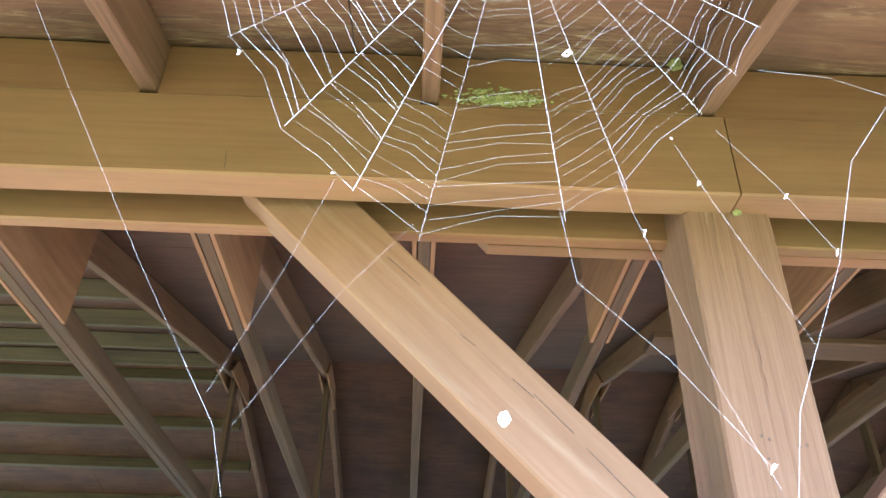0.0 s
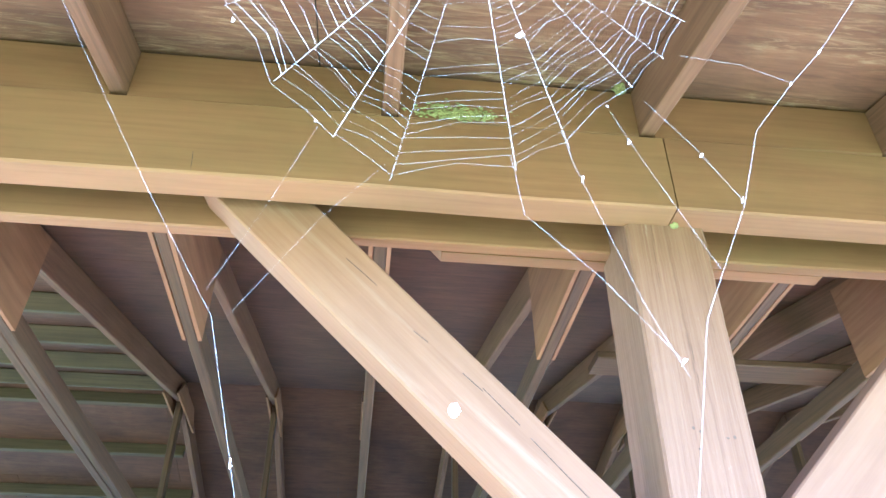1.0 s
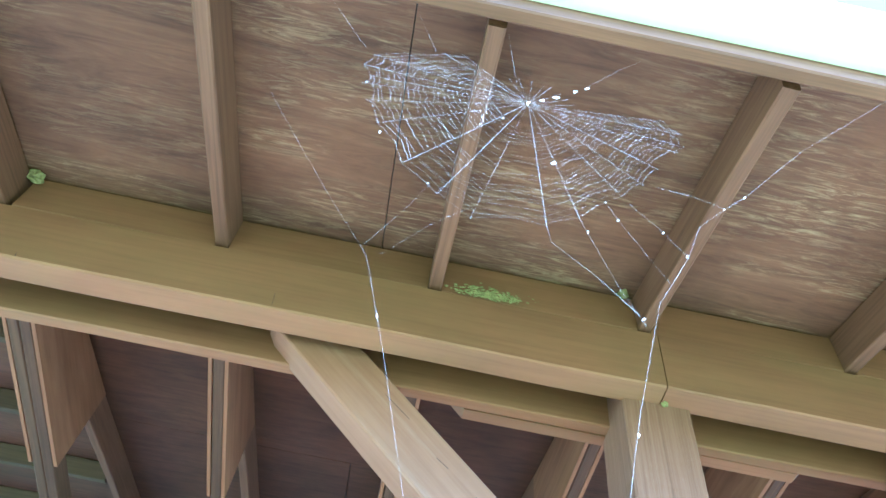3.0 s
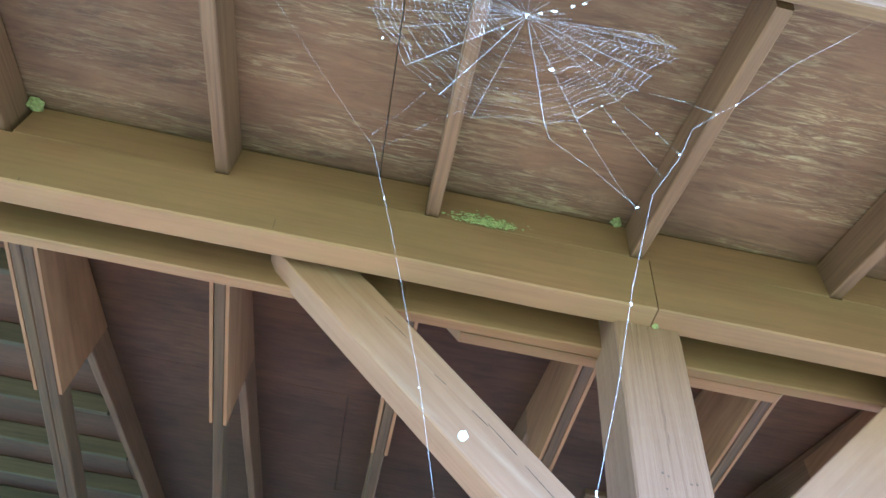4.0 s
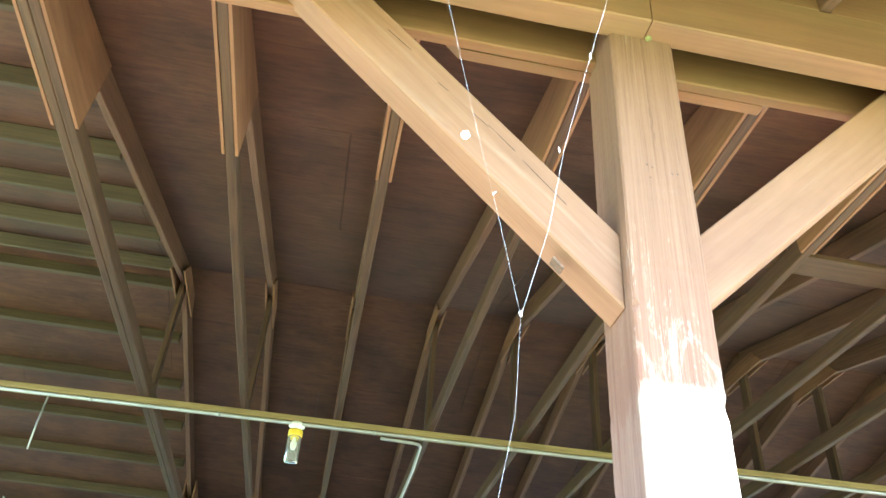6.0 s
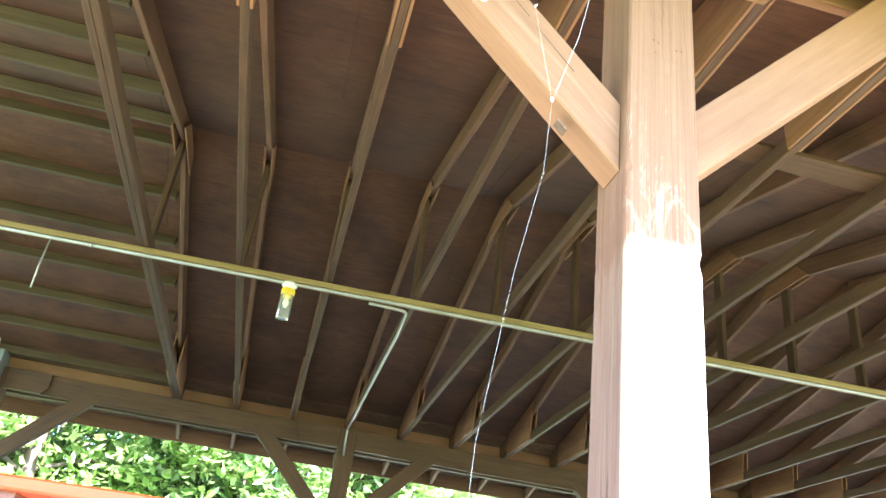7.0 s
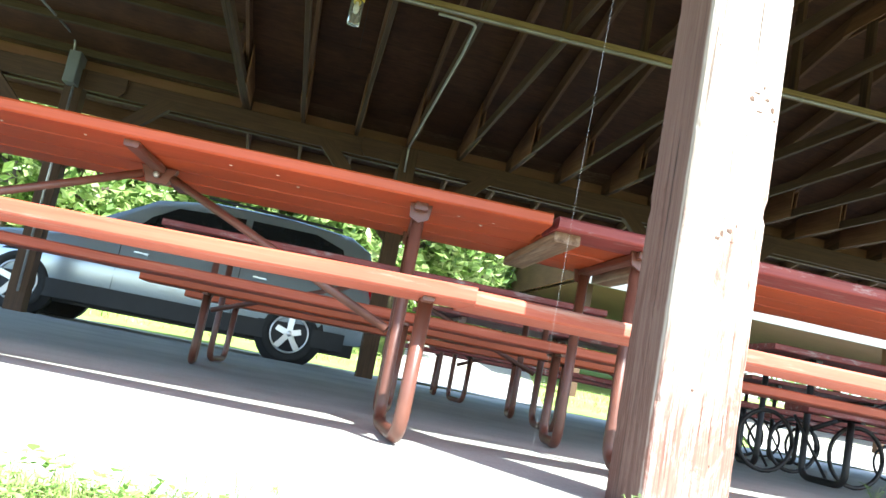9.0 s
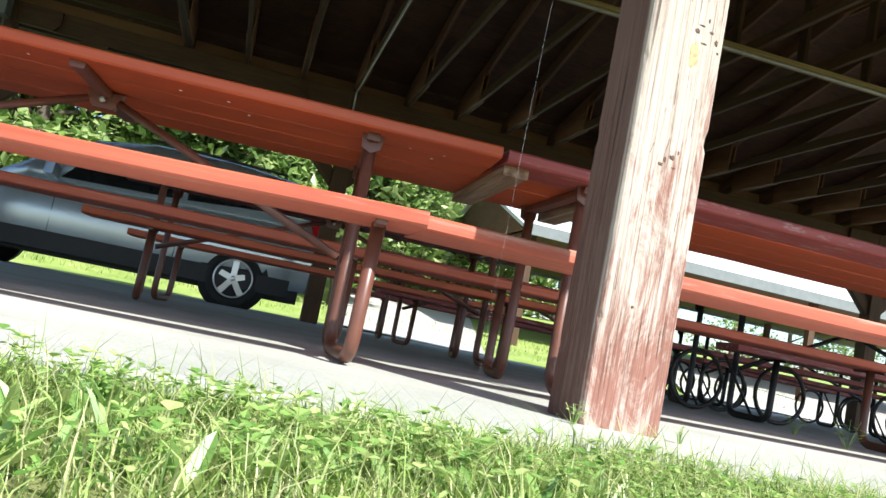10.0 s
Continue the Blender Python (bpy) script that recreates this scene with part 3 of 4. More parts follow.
# ---- picnic tables ----
def make_table(x, y, turn, top, bench_mat, label, rings=False, cleats=False, edge=None, front=None, legs=0.965):
    L, W2, H = 2.56, 0.38, 0.74
    m = pose(x, y, 0, 0, 0, turn)
    t = thing("picnic_table", m, label, "picnic table", "picnic tables")
    loc = lambda a, b, c: m @ Vector((a, b, c))
    for i in range(4):
        yc = -W2 + 0.095 + 0.19 * i
        board("top_plank", loc(-L / 2 + rng.uniform(-0.008, 0.008), yc, H - 0.02), loc(L / 2 + rng.uniform(-0.008, 0.008), yc, H - 0.02), 0.1885, 0.038, edge if edge and i == 0 else top, t, c=0.006)
    pipe = IRON if rings else STEEL
    # the front bench of some tables is skewed to fit the camera's view
    (fx, fy), (gx, gy) = front or ((-L / 2 + 0.04, -0.60), (L / 2 + 0.04, -0.60))
    seat_y = lambda s, x: fy + (gy - fy) * (x - fx) / (gx - fx) if s < 0 else 0.60
    board("bench_plank", loc(fx, fy, 0.395), loc(gx, gy, 0.395), 0.24, 0.04, bench_mat, t, c=0.006)
    board("bench_plank", loc(-L / 2 + 0.04, 0.60, 0.395), loc(L / 2 + 0.04, 0.60, 0.395), 0.24, 0.04, bench_mat, t, c=0.006)
    for ex in (-legs, legs):
        for s in (-1, 1):
            yo = seat_y(s, ex + 0.045)
            pts = [loc(ex, s * 0.26, H - 0.045), loc(ex, s * 0.26, 0.022), loc(ex + 0.045, yo, 0.022), loc(ex + 0.05, yo, 0.375)]
            tube("leg", pts, 0.0195, pipe, t, 12, 0.075)
            put("bracket", plate_mesh("bracket", [(-0.035, 0), (0.035, 0), (0.03, -0.045), (0.0, -0.06), (-0.03, -0.045)], 0.012, pipe), m @ Matrix.Translation((ex, s * 0.285, H - 0.04)), t)
            board("bracket", loc(ex + 0.05, yo - 0.10, 0.369), loc(ex + 0.05, yo + 0.10, 0.369), 0.03, 0.012, pipe, t)
        board("cross_bar", loc(ex, -W2 + 0.06, H - 0.052), loc(ex, W2 - 0.06, H - 0.052), 0.04, 0.026, pipe, t)
        # stays from the lower legs up to the bracket under the middle of the top
        sgn = 1 if ex > 0 else -1
        if not cleats:
            tube("stay", [loc(ex - 0.03 * sgn, -0.27, 0.30), loc(0.05 * sgn, -0.02, H - 0.075)], 0.014, pipe, t, 10)
        if rings:
            for s in (-0.33, 0.33):
                for off in (-0.28, 0.28):
                    pts = [loc(ex + off + 0.165 * math.cos(a), s, 0.185 + 0.17 * math.sin(a)) for a in [2 * math.pi * i / 24 for i in range(25)]]
                    tube("ring", pts, 0.013, pipe, t, 8)
                tube("stay", [loc(ex - 0.12, s, 0.36), loc(ex + 0.12, s, 0.02)], 0.009, pipe, t, 8)
    if not cleats:
        board("cross_bar", loc(0, -W2 + 0.04, H - 0.05), loc(0, W2 - 0.04, H - 0.05), 0.045, 0.022, pipe, t)
        turned("bolt", [(0.011, 0.0), (0.011, 0.012), (0.006, 0.016)], GALV, m @ pose(0, -0.035, H - 0.075, 90, 0, 0), t, 8)
        put("bracket", plate_mesh("bracket", [(-0.06, 0.02), (0.06, 0.02), (0.035, -0.035), (-0.035, -0.035)], 0.03, pipe), m @ Matrix.Translation((0, -0.01, H - 0.065)), t)
    if cleats:
        for ex in (-L / 2 + 0.05, -L / 2 + 0.42):
            board("cleat", loc(ex, -W2 + 0.05, H - 0.056), loc(ex, W2 - 0.03, H - 0.056), 0.085, 0.034, CLEAT, t, label="bare weathered wooden cleat")
    return t


make_table(-1.285, 1.273, -5.6, TABLE, BENCH, "red painted picnic table on brown pipe legs with benches attached", front=((-1.45, -0.485), (1.056, -0.709)), legs=0.885)
make_table(1.27, 1.135, -1.5, TABLE, BENCH, "worn red picnic table with flaking edges and bare cleats", cleats=True, edge=TABLE_OLD, front=((-1.575, -0.655), (0.985, -0.60)))
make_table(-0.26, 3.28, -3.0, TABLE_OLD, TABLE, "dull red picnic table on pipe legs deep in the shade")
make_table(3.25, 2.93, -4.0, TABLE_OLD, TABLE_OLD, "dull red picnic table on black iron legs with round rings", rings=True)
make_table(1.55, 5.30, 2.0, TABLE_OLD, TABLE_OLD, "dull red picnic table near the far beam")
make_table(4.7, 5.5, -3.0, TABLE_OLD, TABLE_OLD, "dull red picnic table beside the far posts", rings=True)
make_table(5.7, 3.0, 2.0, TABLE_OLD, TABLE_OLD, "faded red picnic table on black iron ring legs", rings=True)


# ---- parked car ----
CAR_PAINT = plain("pale_blue_silver_paint", (0.47, 0.53, 0.58), 0.25, 0.55, 0.03, 2.0)
CAR_GLASS = plain("dark_car_glass", (0.012, 0.014, 0.016), 0.06, 0.0, 0.02)
RUBBER = plain("tyre_rubber", (0.02, 0.02, 0.02), 0.8, 0.0, 0.2, 30.0)
BLACKPL = plain("black_plastic", (0.02, 0.02, 0.022), 0.6)
ALLOY = plain("alloy_rim", (0.62, 0.63, 0.65), 0.3, 0.8, 0.05)
REDLENS = plain("red_lens", (0.5, 0.01, 0.015), 0.15)


def loft(name, rows, material, m, parent, label="", smooth=True):
    """Joins closed rings of equal length into a closed body."""
    n = len(rows[0])
    verts = [v for r in rows for v in r]
    faces = []
    for i in range(len(rows) - 1):
        for j in range(n):
            k = (j + 1) % n
            faces.append((i * n + j, i * n + k, (i + 1) * n + k, (i + 1) * n + j))
    faces.append(tuple(reversed(range(n))))
    faces.append(tuple((len(rows) - 1) * n + j for j in range(n)))
    me = mesh_from(name, verts, faces, material, False)
    bm = bmesh.new()
    bm.from_mesh(me)
    bmesh.ops.recalc_face_normals(bm, faces=bm.faces)
    bm.to_mesh(me)
    bm.free()
    if smooth:
        for p in me.polygons:
            p.use_smooth = len(p.vertices) == 4
    return put(name, me, m, parent, label)


def make_car(x_rear, y_side):
    """A minivan parked along the slab, nose towards -x. Local x runs from the rear bumper (0) forward (-)."""
    m = Matrix.Translation((x_rear, y_side, -0.015))
    t = thing("parked_car", m, "pale silver-blue minivan parked on the gravel drive", "car")
    Wd = 1.86
    # body side outline from rear to nose: x, sill height, shoulder height
    stations = [(0.0, 0.42, 1.00), (-0.10, 0.34, 1.06), (-0.6, 0.30, 1.08), (-1.6, 0.26, 1.06), (-2.9, 0.26, 1.02), (-3.5, 0.27, 0.99), (-4.2, 0.28, 0.90), (-4.75, 0.30, 0.78), (-4.95, 0.38, 0.62)]
    rows = []
    for x, lo, hi in stations:
        inset = 0.10 if x in (0.0, -4.95) else (0.03 if x in (-0.10, -4.75) else 0.0)
        y0, y1 = inset, Wd - inset
        mid = (lo + hi) / 2
        rows.append([(x, y0 + 0.05, lo), (x, y0 + 0.01, lo + 0.12), (x, y0, mid), (x, y0 + 0.03, hi - 0.06), (x, y0 + 0.09, hi),
                     (x, y1 - 0.09, hi), (x, y1 - 0.03, hi - 0.06), (x, y1, mid), (x, y1 - 0.01, lo + 0.12), (x, y1 - 0.05, lo)])
    loft("body", rows, CAR_PAINT, m, t)
    # greenhouse: roof pillars and roof
    cab = [(-0.05, 1.03, 0.12), (-0.16, 1.50, 0.20), (-0.42, 1.66, 0.27), (-1.2, 1.73, 0.29), (-2.1, 1.72, 0.29), (-2.75, 1.60, 0.26), (-3.3, 1.24, 0.17), (-3.62, 1.00, 0.11)]
    rows = []
    for x, top, ins in cab:
        base = 0.98
        b = 0.075
        rows.append([(x, b, base), (x, b + (ins - b) * 0.55, base + (top - base) * 0.6), (x, ins, top - 0.05 * (top - base)), (x, ins + 0.10, top),
                     (x, Wd - ins - 0.10, top), (x, Wd - ins, top - 0.05 * (top - base)), (x, Wd - b - (ins - b) * 0.55, base + (top - base) * 0.6), (x, Wd - b, base)])
    loft("cabin", rows, CAR_PAINT, m, t)

    def pane(name, quad, thick=0.02):
        verts = [Vector(q) for q in quad]
        nrm = (verts[1] - verts[0]).cross(verts[2] - verts[1]).normalized()
        if nrm.y > 0:
            nrm.negate()
        c = len(verts)
        vs = verts + [v + nrm * thick for v in verts]
        fs = [tuple(range(c)), tuple(range(c, 2 * c))] + [(i, (i + 1) % c, (i + 1) % c + c, i + c) for i in range(c)]
        me = mesh_from(name, vs, fs, CAR_GLASS)
        bm = bmesh.new()
        bm.from_mesh(me)
        bmesh.ops.recalc_face_normals(bm, faces=bm.faces)
        bm.to_mesh(me)
        bm.free()
        put(name, me, m, t, "dark tinted window glass")

    side = lambda x, z: (x, 0.078 + 0.155 * max(0, z - 1.0) / 0.6, z)
    pane("side_window", [side(-0.42, 1.22), side(-1.62, 1.12), side(-1.62, 1.57), side(-0.85, 1.57), side(-0.50, 1.45)])
    pane("side_window", [side(-1.70, 1.11), side(-2.98, 1.06), side(-2.75, 1.35), side(-2.48, 1.52), side(-1.70, 1.57)])
    # black cladding made taller, so that it also paints the underbody shadow
    for xa, xb in ((-0.28, -4.1),):
        board("sill_trim", m @ Vector((xa, 0.02, 0.335)), m @ Vector((xb, 0.02, 0.325)), 0.06, 0.21, BLACKPL, t, label="dark lower sill with underbody shadow painted in")
    board("roof_rail", m @ Vector((-0.55, 0.30, 1.705)), m @ Vector((-2.2, 0.31, 1.75)), 0.03, 0.03, BLACKPL, t)
    for dx in (-1.63, -2.98):
        board("door_handle", m @ Vector((dx + 0.32, -0.004, 0.90)), m @ Vector((dx + 0.16, -0.004, 0.905)), 0.03, 0.03, CAR_PAINT, t)
        board("door_seam", m @ Vector((dx, 0.004, 0.40)), m @ Vector((dx, 0.012, 0.98)), 0.008, 0.012, BLACKPL, t, up=(0, 1, 0))
    board("tail_light", m @ Vector((-0.02, 0.09, 0.92)), m @ Vector((-0.14, 0.05, 1.22)), 0.10, 0.09, REDLENS, t, up=(0, 1, 0), label="red tail light")
    board("mirror", m @ Vector((-3.02, -0.02, 1.08)), m @ Vector((-3.06, -0.20, 1.12)), 0.10, 0.15, CAR_PAINT, t)
    board("bumper", m @ Vector((0.0, 0.08, 0.46)), m @ Vector((0.0, Wd - 0.08, 0.46)), 0.09, 0.20, BLACKPL, t)
    # under body
    me = board_mesh("underbody", 4.6, 1.6, 0.18, BLACKPL, 0.01, 0, 2)
    put("underbody", me, m @ Matrix.Translation((-4.75, Wd / 2, 0.27)), t)
    for wx in (-0.92, -3.96):
        for wy in (0.10, Wd - 0.10):
            out = -1 if wy < 1 else 1
            wm = m @ Matrix.Translation((wx, wy, 0.335)) @ Matrix.Rotation(radians(90 * -out), 4, "X")
            arch = turned("wheel_arch", [(0.40, -0.09), (0.40, 0.092)], BLACKPL, wm @ Matrix.Translation((0, 0, -0.0)), t, 32)
            tyre = turned("wheel", [(0.235, -0.10), (0.30, -0.11), (0.335, -0.09), (0.338, 0.0), (0.335, 0.09), (0.305, 0.112), (0.235, 0.112), (0.23, 0.09)], RUBBER, wm, t, 36)
            rim = turned("rim", [(0.228, 0.02), (0.228, 0.112), (0.21, 0.116), (0.205, 0.09), (0.19, 0.07)], ALLOY, wm, tyre, 36, "silver alloy rim")
            turned("brake_disc", [(0.2, 0.07), (0.2, 0.074)], BLACKPL, wm, tyre, 24)
            for k in range(5):
                a = 2 * math.pi * k / 5 + 0.3
                pts = [wm @ Vector((r * math.cos(a), r * math.sin(a), 0.098 + 0.008 * (1 - r / 0.21))) for r in (0.02, 0.212)]
                board("spoke", pts[0], pts[1], 0.075, 0.022, ALLOY, tyre, up=(0, 1, 0), c=0.006, wob=0)
            turned("hub_cap", [(0.04, 0.08), (0.04, 0.112), (0.03, 0.118)], ALLOY, wm, tyre, 16)
    return t


make_car(0.12, 7.95)


# ---- far shelter ----
def make_far_shelter(x0, x1, y0, y1):
    t = thing("far_shelter", (x0, y0, 0), "distant open shelter with a pale sunlit metal roof", "shelter")
    pale = plain("pale_metal_roof", (0.72, 0.72, 0.70), 0.4, 0.0, 0.06, 1.0)
    ym, ze, zr = (y0 + y1) / 2, 2.55, 3.85
    for ya in (y0, y1):
        vs = [(x0 - 0.4, ya + (-0.5 if ya == y0 else 0.5), ze), (x1, ya + (-0.5 if ya == y0 else 0.5), ze), (x1, ym, zr), (x0 - 0.4, ym, zr)]
        vs += [(a, b, c + 0.08) for a, b, c in vs]
        me = mesh_from("roof_panel", vs, [(3, 2, 1, 0), (4, 5, 6, 7), (0, 1, 5, 4), (1, 2, 6, 5), (2, 3, 7, 6), (3, 0, 4, 7)], pale)
        put("roof_panel", me, Matrix.Identity(4), t)
        board("fascia", (x0 - 0.4, ya + (-0.52 if ya == y0 else 0.52), ze), (x1, ya + (-0.52 if ya == y0 else 0.52), ze), 0.04, 0.22, GREYBOX, t)
        for i in range(5):
            x = x0 + (x1 - x0) * i / 4.2
            board("post", (x, ya, -0.03), (x, ya, ze + 0.05), 0.15, 0.15, TRUSS, t, up=(0, 1, 0))
    # added dark sheet that stands in for the shade under the roof
    board("soffit", (x0 - 0.2, ym, ze - 0.02), (x1, ym, ze - 0.02), y1 - y0 + 0.8, 0.03, TRUSS, t)
    me = plate_mesh("gable", [(y0 - 0.3, ze), (y1 + 0.3, ze), (ym, zr - 0.02)], 0.05, TAIL)
    put("gable", me, Matrix.Translation((x0 - 0.3, 0, 0)) @ Matrix.Rotation(radians(90), 4, "Z"), t)


make_far_shelter(4.7, 19.0, 13.4, 19.4)


# ---- trees behind the drive ----
def make_tree(x, y, height, spread, seed, leaves, low=0.06):
    r = random.Random(seed)
    t = thing("tree", (x, y, -0.03), "leafy green tree in full summer leaf behind the drive", "tree", "trees behind the drive")
    verts, faces = [], []
    top = Vector((x + r.uniform(-0.4, 0.4), y + r.uniform(-0.4, 0.4), height * 0.8))
    foot = Vector((x, y, -0.05))
    sweep(verts, faces, [foot.lerp(top, i / 6) + Vector((r.uniform(-0.08, 0.08), r.uniform(-0.08, 0.08), 0)) for i in range(7)], 0.05 + 0.02 * height, 9, 0.03)
    tips = []
    for i in range(24):
        h = r.uniform(low, 0.95)
        a = r.uniform(0, 2 * math.pi)
        s = foot.lerp(top, h)
        reach = spread * (0.6 + 0.45 * math.sin(math.pi * (0.25 + 0.7 * h))) * r.uniform(0.6, 1.0)
        e = s + Vector((math.cos(a) * reach, math.sin(a) * reach, height * r.uniform(-0.02, 0.16)))
        mid = s.lerp(e, 0.5) + Vector((0, 0, r.uniform(0.05, 0.3)))
        sweep(verts, faces, [s, mid, e], 0.045, 6, 0.012)
        tips += [(s.lerp(e, f) if f > 0.5 else s.lerp(mid, f * 2)) for f in (0.45, 0.6, 0.75, 0.9, 1.0)]
    put("trunk", mesh_from("trunk", verts, faces, BARK, True), Matrix.Identity(4), t)
    verts, faces = [], []
    clumps = [(p + Vector((r.gauss(0, 0.3), r.gauss(0, 0.3), r.gauss(0, 0.25))), r.uniform(0.25, 0.6)) for p in tips for _ in range(2)]
    for _ in range(leaves):
        c, rad = r.choice(clumps)
        d = Vector((r.gauss(0, 1), r.gauss(0, 1), r.gauss(0, 0.8)))
        p = c + d.normalized() * rad * r.random() ** 0.4
        size = r.uniform(0.07, 0.15)
        u = Vector((r.gauss(0, 1), r.gauss(0, 1), r.gauss(-0.4, 0.6))).normalized()
        v = u.cross(Vector((r.gauss(0, 1), r.gauss(0, 1), 1.5))).normalized()
        w = u.cross(v) * size * 0.2
        b = len(verts)
        verts += [p - u * size, p + v * size * 0.55 + w, p + u * size, p - v * size * 0.55 + w]
        faces += [(b, b + 1, b + 2), (b, b + 2, b + 3)]
    put("crown", mesh_from("crown", verts, faces, LEAF), Matrix.Identity(4), t)


tree_rng = random.Random(3)
for i in range(15):
    tx = -15.0 + i * 1.75 + tree_rng.uniform(-0.5, 0.5)
    make_tree(tx, 14.2 + tree_rng.uniform(-0.8, 1.6) + (8.5 if tx > 2.2 else 0.0), tree_rng.uniform(5.0, 7.5), tree_rng.uniform(1.8, 2.5), 40 + i, 9000, 0.34 if tx > -1.5 else 0.26)
for i in range(8):
    make_tree(-17.0 + i * 2.9, 18.5 + tree_rng.uniform(-0.8, 0.8), tree_rng.uniform(7.0, 9.0), 2.7, 60 + i, 7000)
for i in range(8):
    make_tree(6.0 + i * 4.2, 33.0 + tree_rng.uniform(-2, 2), tree_rng.uniform(8, 11), 3.4, 80 + i, 3600)


# ---- grass and weeds ----
def make_grass():
    r = random.Random(11)
    verts, faces = [], []

    def blade(x, y, h, wd):
        a = r.uniform(0, 2 * math.pi)
        lean = r.uniform(0.1, 1.7) * h
        u = Vector((math.cos(a), math.sin(a), 0))
        v = Vector((-u.y, u.x, 0)) * wd
        p = Vector((x, y, bank_z(y) - 0.002))
        q = p + u * lean * 0.35 + Vector((0, 0, h * 0.6))
        e = p + u * lean + Vector((0, 0, h * r.uniform(0.75, 1.0)))
        b = len(verts)
        verts.extend([p - v, p + v, q + v * 0.75, q - v * 0.75, e])
        faces.extend([(b, b + 1, b + 2, b + 3), (b + 3, b + 2, b + 4)])

    for _ in range(46000):
        x, y = r.uniform(-2.2, 1.6), r.triangular(-1.22, -0.39, -0.50)
        rise = (1.0 if y < -0.5 else 0.85) * (1.0 + 0.55 * max(0.0, min(1.0, (x + 0.75) / 0.5)))
        rise *= 0.8 + 0.5 * (noise.noise(Vector((x * 5, y * 9, 3.0))) + 0.4)
        blade(x, y, r.triangular(0.010, 0.060, 0.024) * rise, r.uniform(0.0005, 0.0014))
    for _ in range(3800):
        blade(r.uniform(-2.2, 1.6), r.uniform(-1.1, -0.42), r.uniform(0.05, 0.105), r.uniform(0.0005, 0.0010))
    for _ in range(16000):
        x, y = r.uniform(-6, 6), r.uniform(-3.5, -0.43)
        if -2.0 < y < -0.9 and -1.4 < x < 0.1:
            continue
        blade(x, y, r.uniform(0.02, 0.05), r.uniform(0.0012, 0.0025))
    for _ in range(5000):
        blade(r.uniform(-9, 12), r.uniform(11.4, 14.5), r.uniform(0.04, 0.12), r.uniform(0.004, 0.008))
    ob = put("grass", mesh_from("grass", verts, faces, GRASS), Matrix.Identity(4))
    tagged(ob, "short sunlit lawn grass along the slab edge", "grass", kind="stuff")

    verts, faces = [], []

    def leaf(p, u, size, wide):
        """A folded oval leaf from p along u."""
        side = u.cross(Vector((0, 0, 1))).normalized() * wide
        up = Vector((0, 0, 1))
        b = len(verts)
        verts.extend([p, p + u * size * 0.35 + side + up * size * 0.12, p + u * size * 0.75 + side * 0.8 + up * size * 0.1, p + u * size,
                      p + u * size * 0.75 - side * 0.8 + up * size * 0.1, p + u * size * 0.35 - side + up * size * 0.12, p + u * size * 0.5])
        faces.extend([(b, b + 6, b + 1), (b + 1, b + 6, b + 2), (b + 2, b + 6, b + 3), (b + 3, b + 6, b + 4), (b + 4, b + 6, b + 5), (b + 5, b + 6, b)])

    for _ in range(6500):
        x, y = r.uniform(-2.0, 1.4), r.triangular(-1.15, -0.47, -0.6)
        if noise.noise(Vector((x * 4, y * 6, 0.0))) < -0.12:
            continue
        z = r.uniform(-0.02, 0.022)
        a0 = r.uniform(0, 6.28)
        for k in range(3):
            a = a0 + k * 2.1
            leaf(Vector((x, y, z)), Vector((math.cos(a), math.sin(a), r.uniform(-0.3, 0.7))).normalized(), r.uniform(0.005, 0.012), r.uniform(0.0025, 0.0055))
    # round clover leaflets on short stalks
    for _ in range(1100):
        x, y = r.uniform(-1.7, 1.0), r.triangular(-1.1, -0.46, -0.7)
        if noise.noise(Vector((x * 5, y * 7, 4.0))) < -0.05:
            continue
        z = r.uniform(0.0, 0.032)
        a0 = r.uniform(0, 6.28)
        size = r.uniform(0.008, 0.016)
        for k in range(3):
            a = a0 + k * 2.1 + r.uniform(-0.2, 0.2)
            leaf(Vector((x, y, z)), Vector((math.cos(a), math.sin(a), r.uniform(-0.1, 0.5))).normalized(), size, size * r.uniform(0.42, 0.55))
    for _ in range(380):
        x, y = r.uniform(-2.0, 1.4), r.uniform(-0.95, -0.5)
        for k in range(r.randint(3, 7)):
            a = r.uniform(0, 6.28)
            leaf(Vector((x, y, -0.03)), Vector((math.cos(a), math.sin(a), r.uniform(0.5, 1.8))).normalized(), r.uniform(0.025, 0.06), r.uniform(0.004, 0.009))
    ob = put("weeds", mesh_from("weeds", verts, faces, CLOVER), Matrix.Identity(4))
    tagged(ob, "clover and broad-leaved weeds among the grass", "weeds", kind="stuff")


make_grass()


# ---- spider web ----
def make_silk():
    n = Nodes("spider_silk")
    n.bsdf.inputs["Specular IOR Level"].default_value = 0.8
    tr = n.add("ShaderNodeBsdfTransparent")
    ms = n.add("ShaderNodeMixShader", Fac=0.55)
    n.link(n.bsdf.outputs[0], ms.inputs[1])
    n.link(tr.outputs[0], ms.inputs[2])
    n.link(ms.outputs[0], n.tree.nodes["Material Output"].inputs[0])
    return n.done((0.78, 0.8, 0.82), 0.3)


SILK = make_silk()


SILK_KNOT_GLINT = plain("silk_wad_glint", (0.7, 0.7, 0.68), 0.6)


WEB_Y = -0.90
# the web's edge round its hub: direction in degrees and reach in metres; 0 where it is torn away
WEB_EDGE = [(-35, 0.242), (10, 0.268), (18, 0.22), (24, 0.0), (112, 0.0), (122, 0.19), (163, 0.30), (187, 0.264), (223, 0.30), (238, 0.33), (258, 0.364), (273, 0.342), (291, 0.30), (301, 0.277), (325, 0.242)]


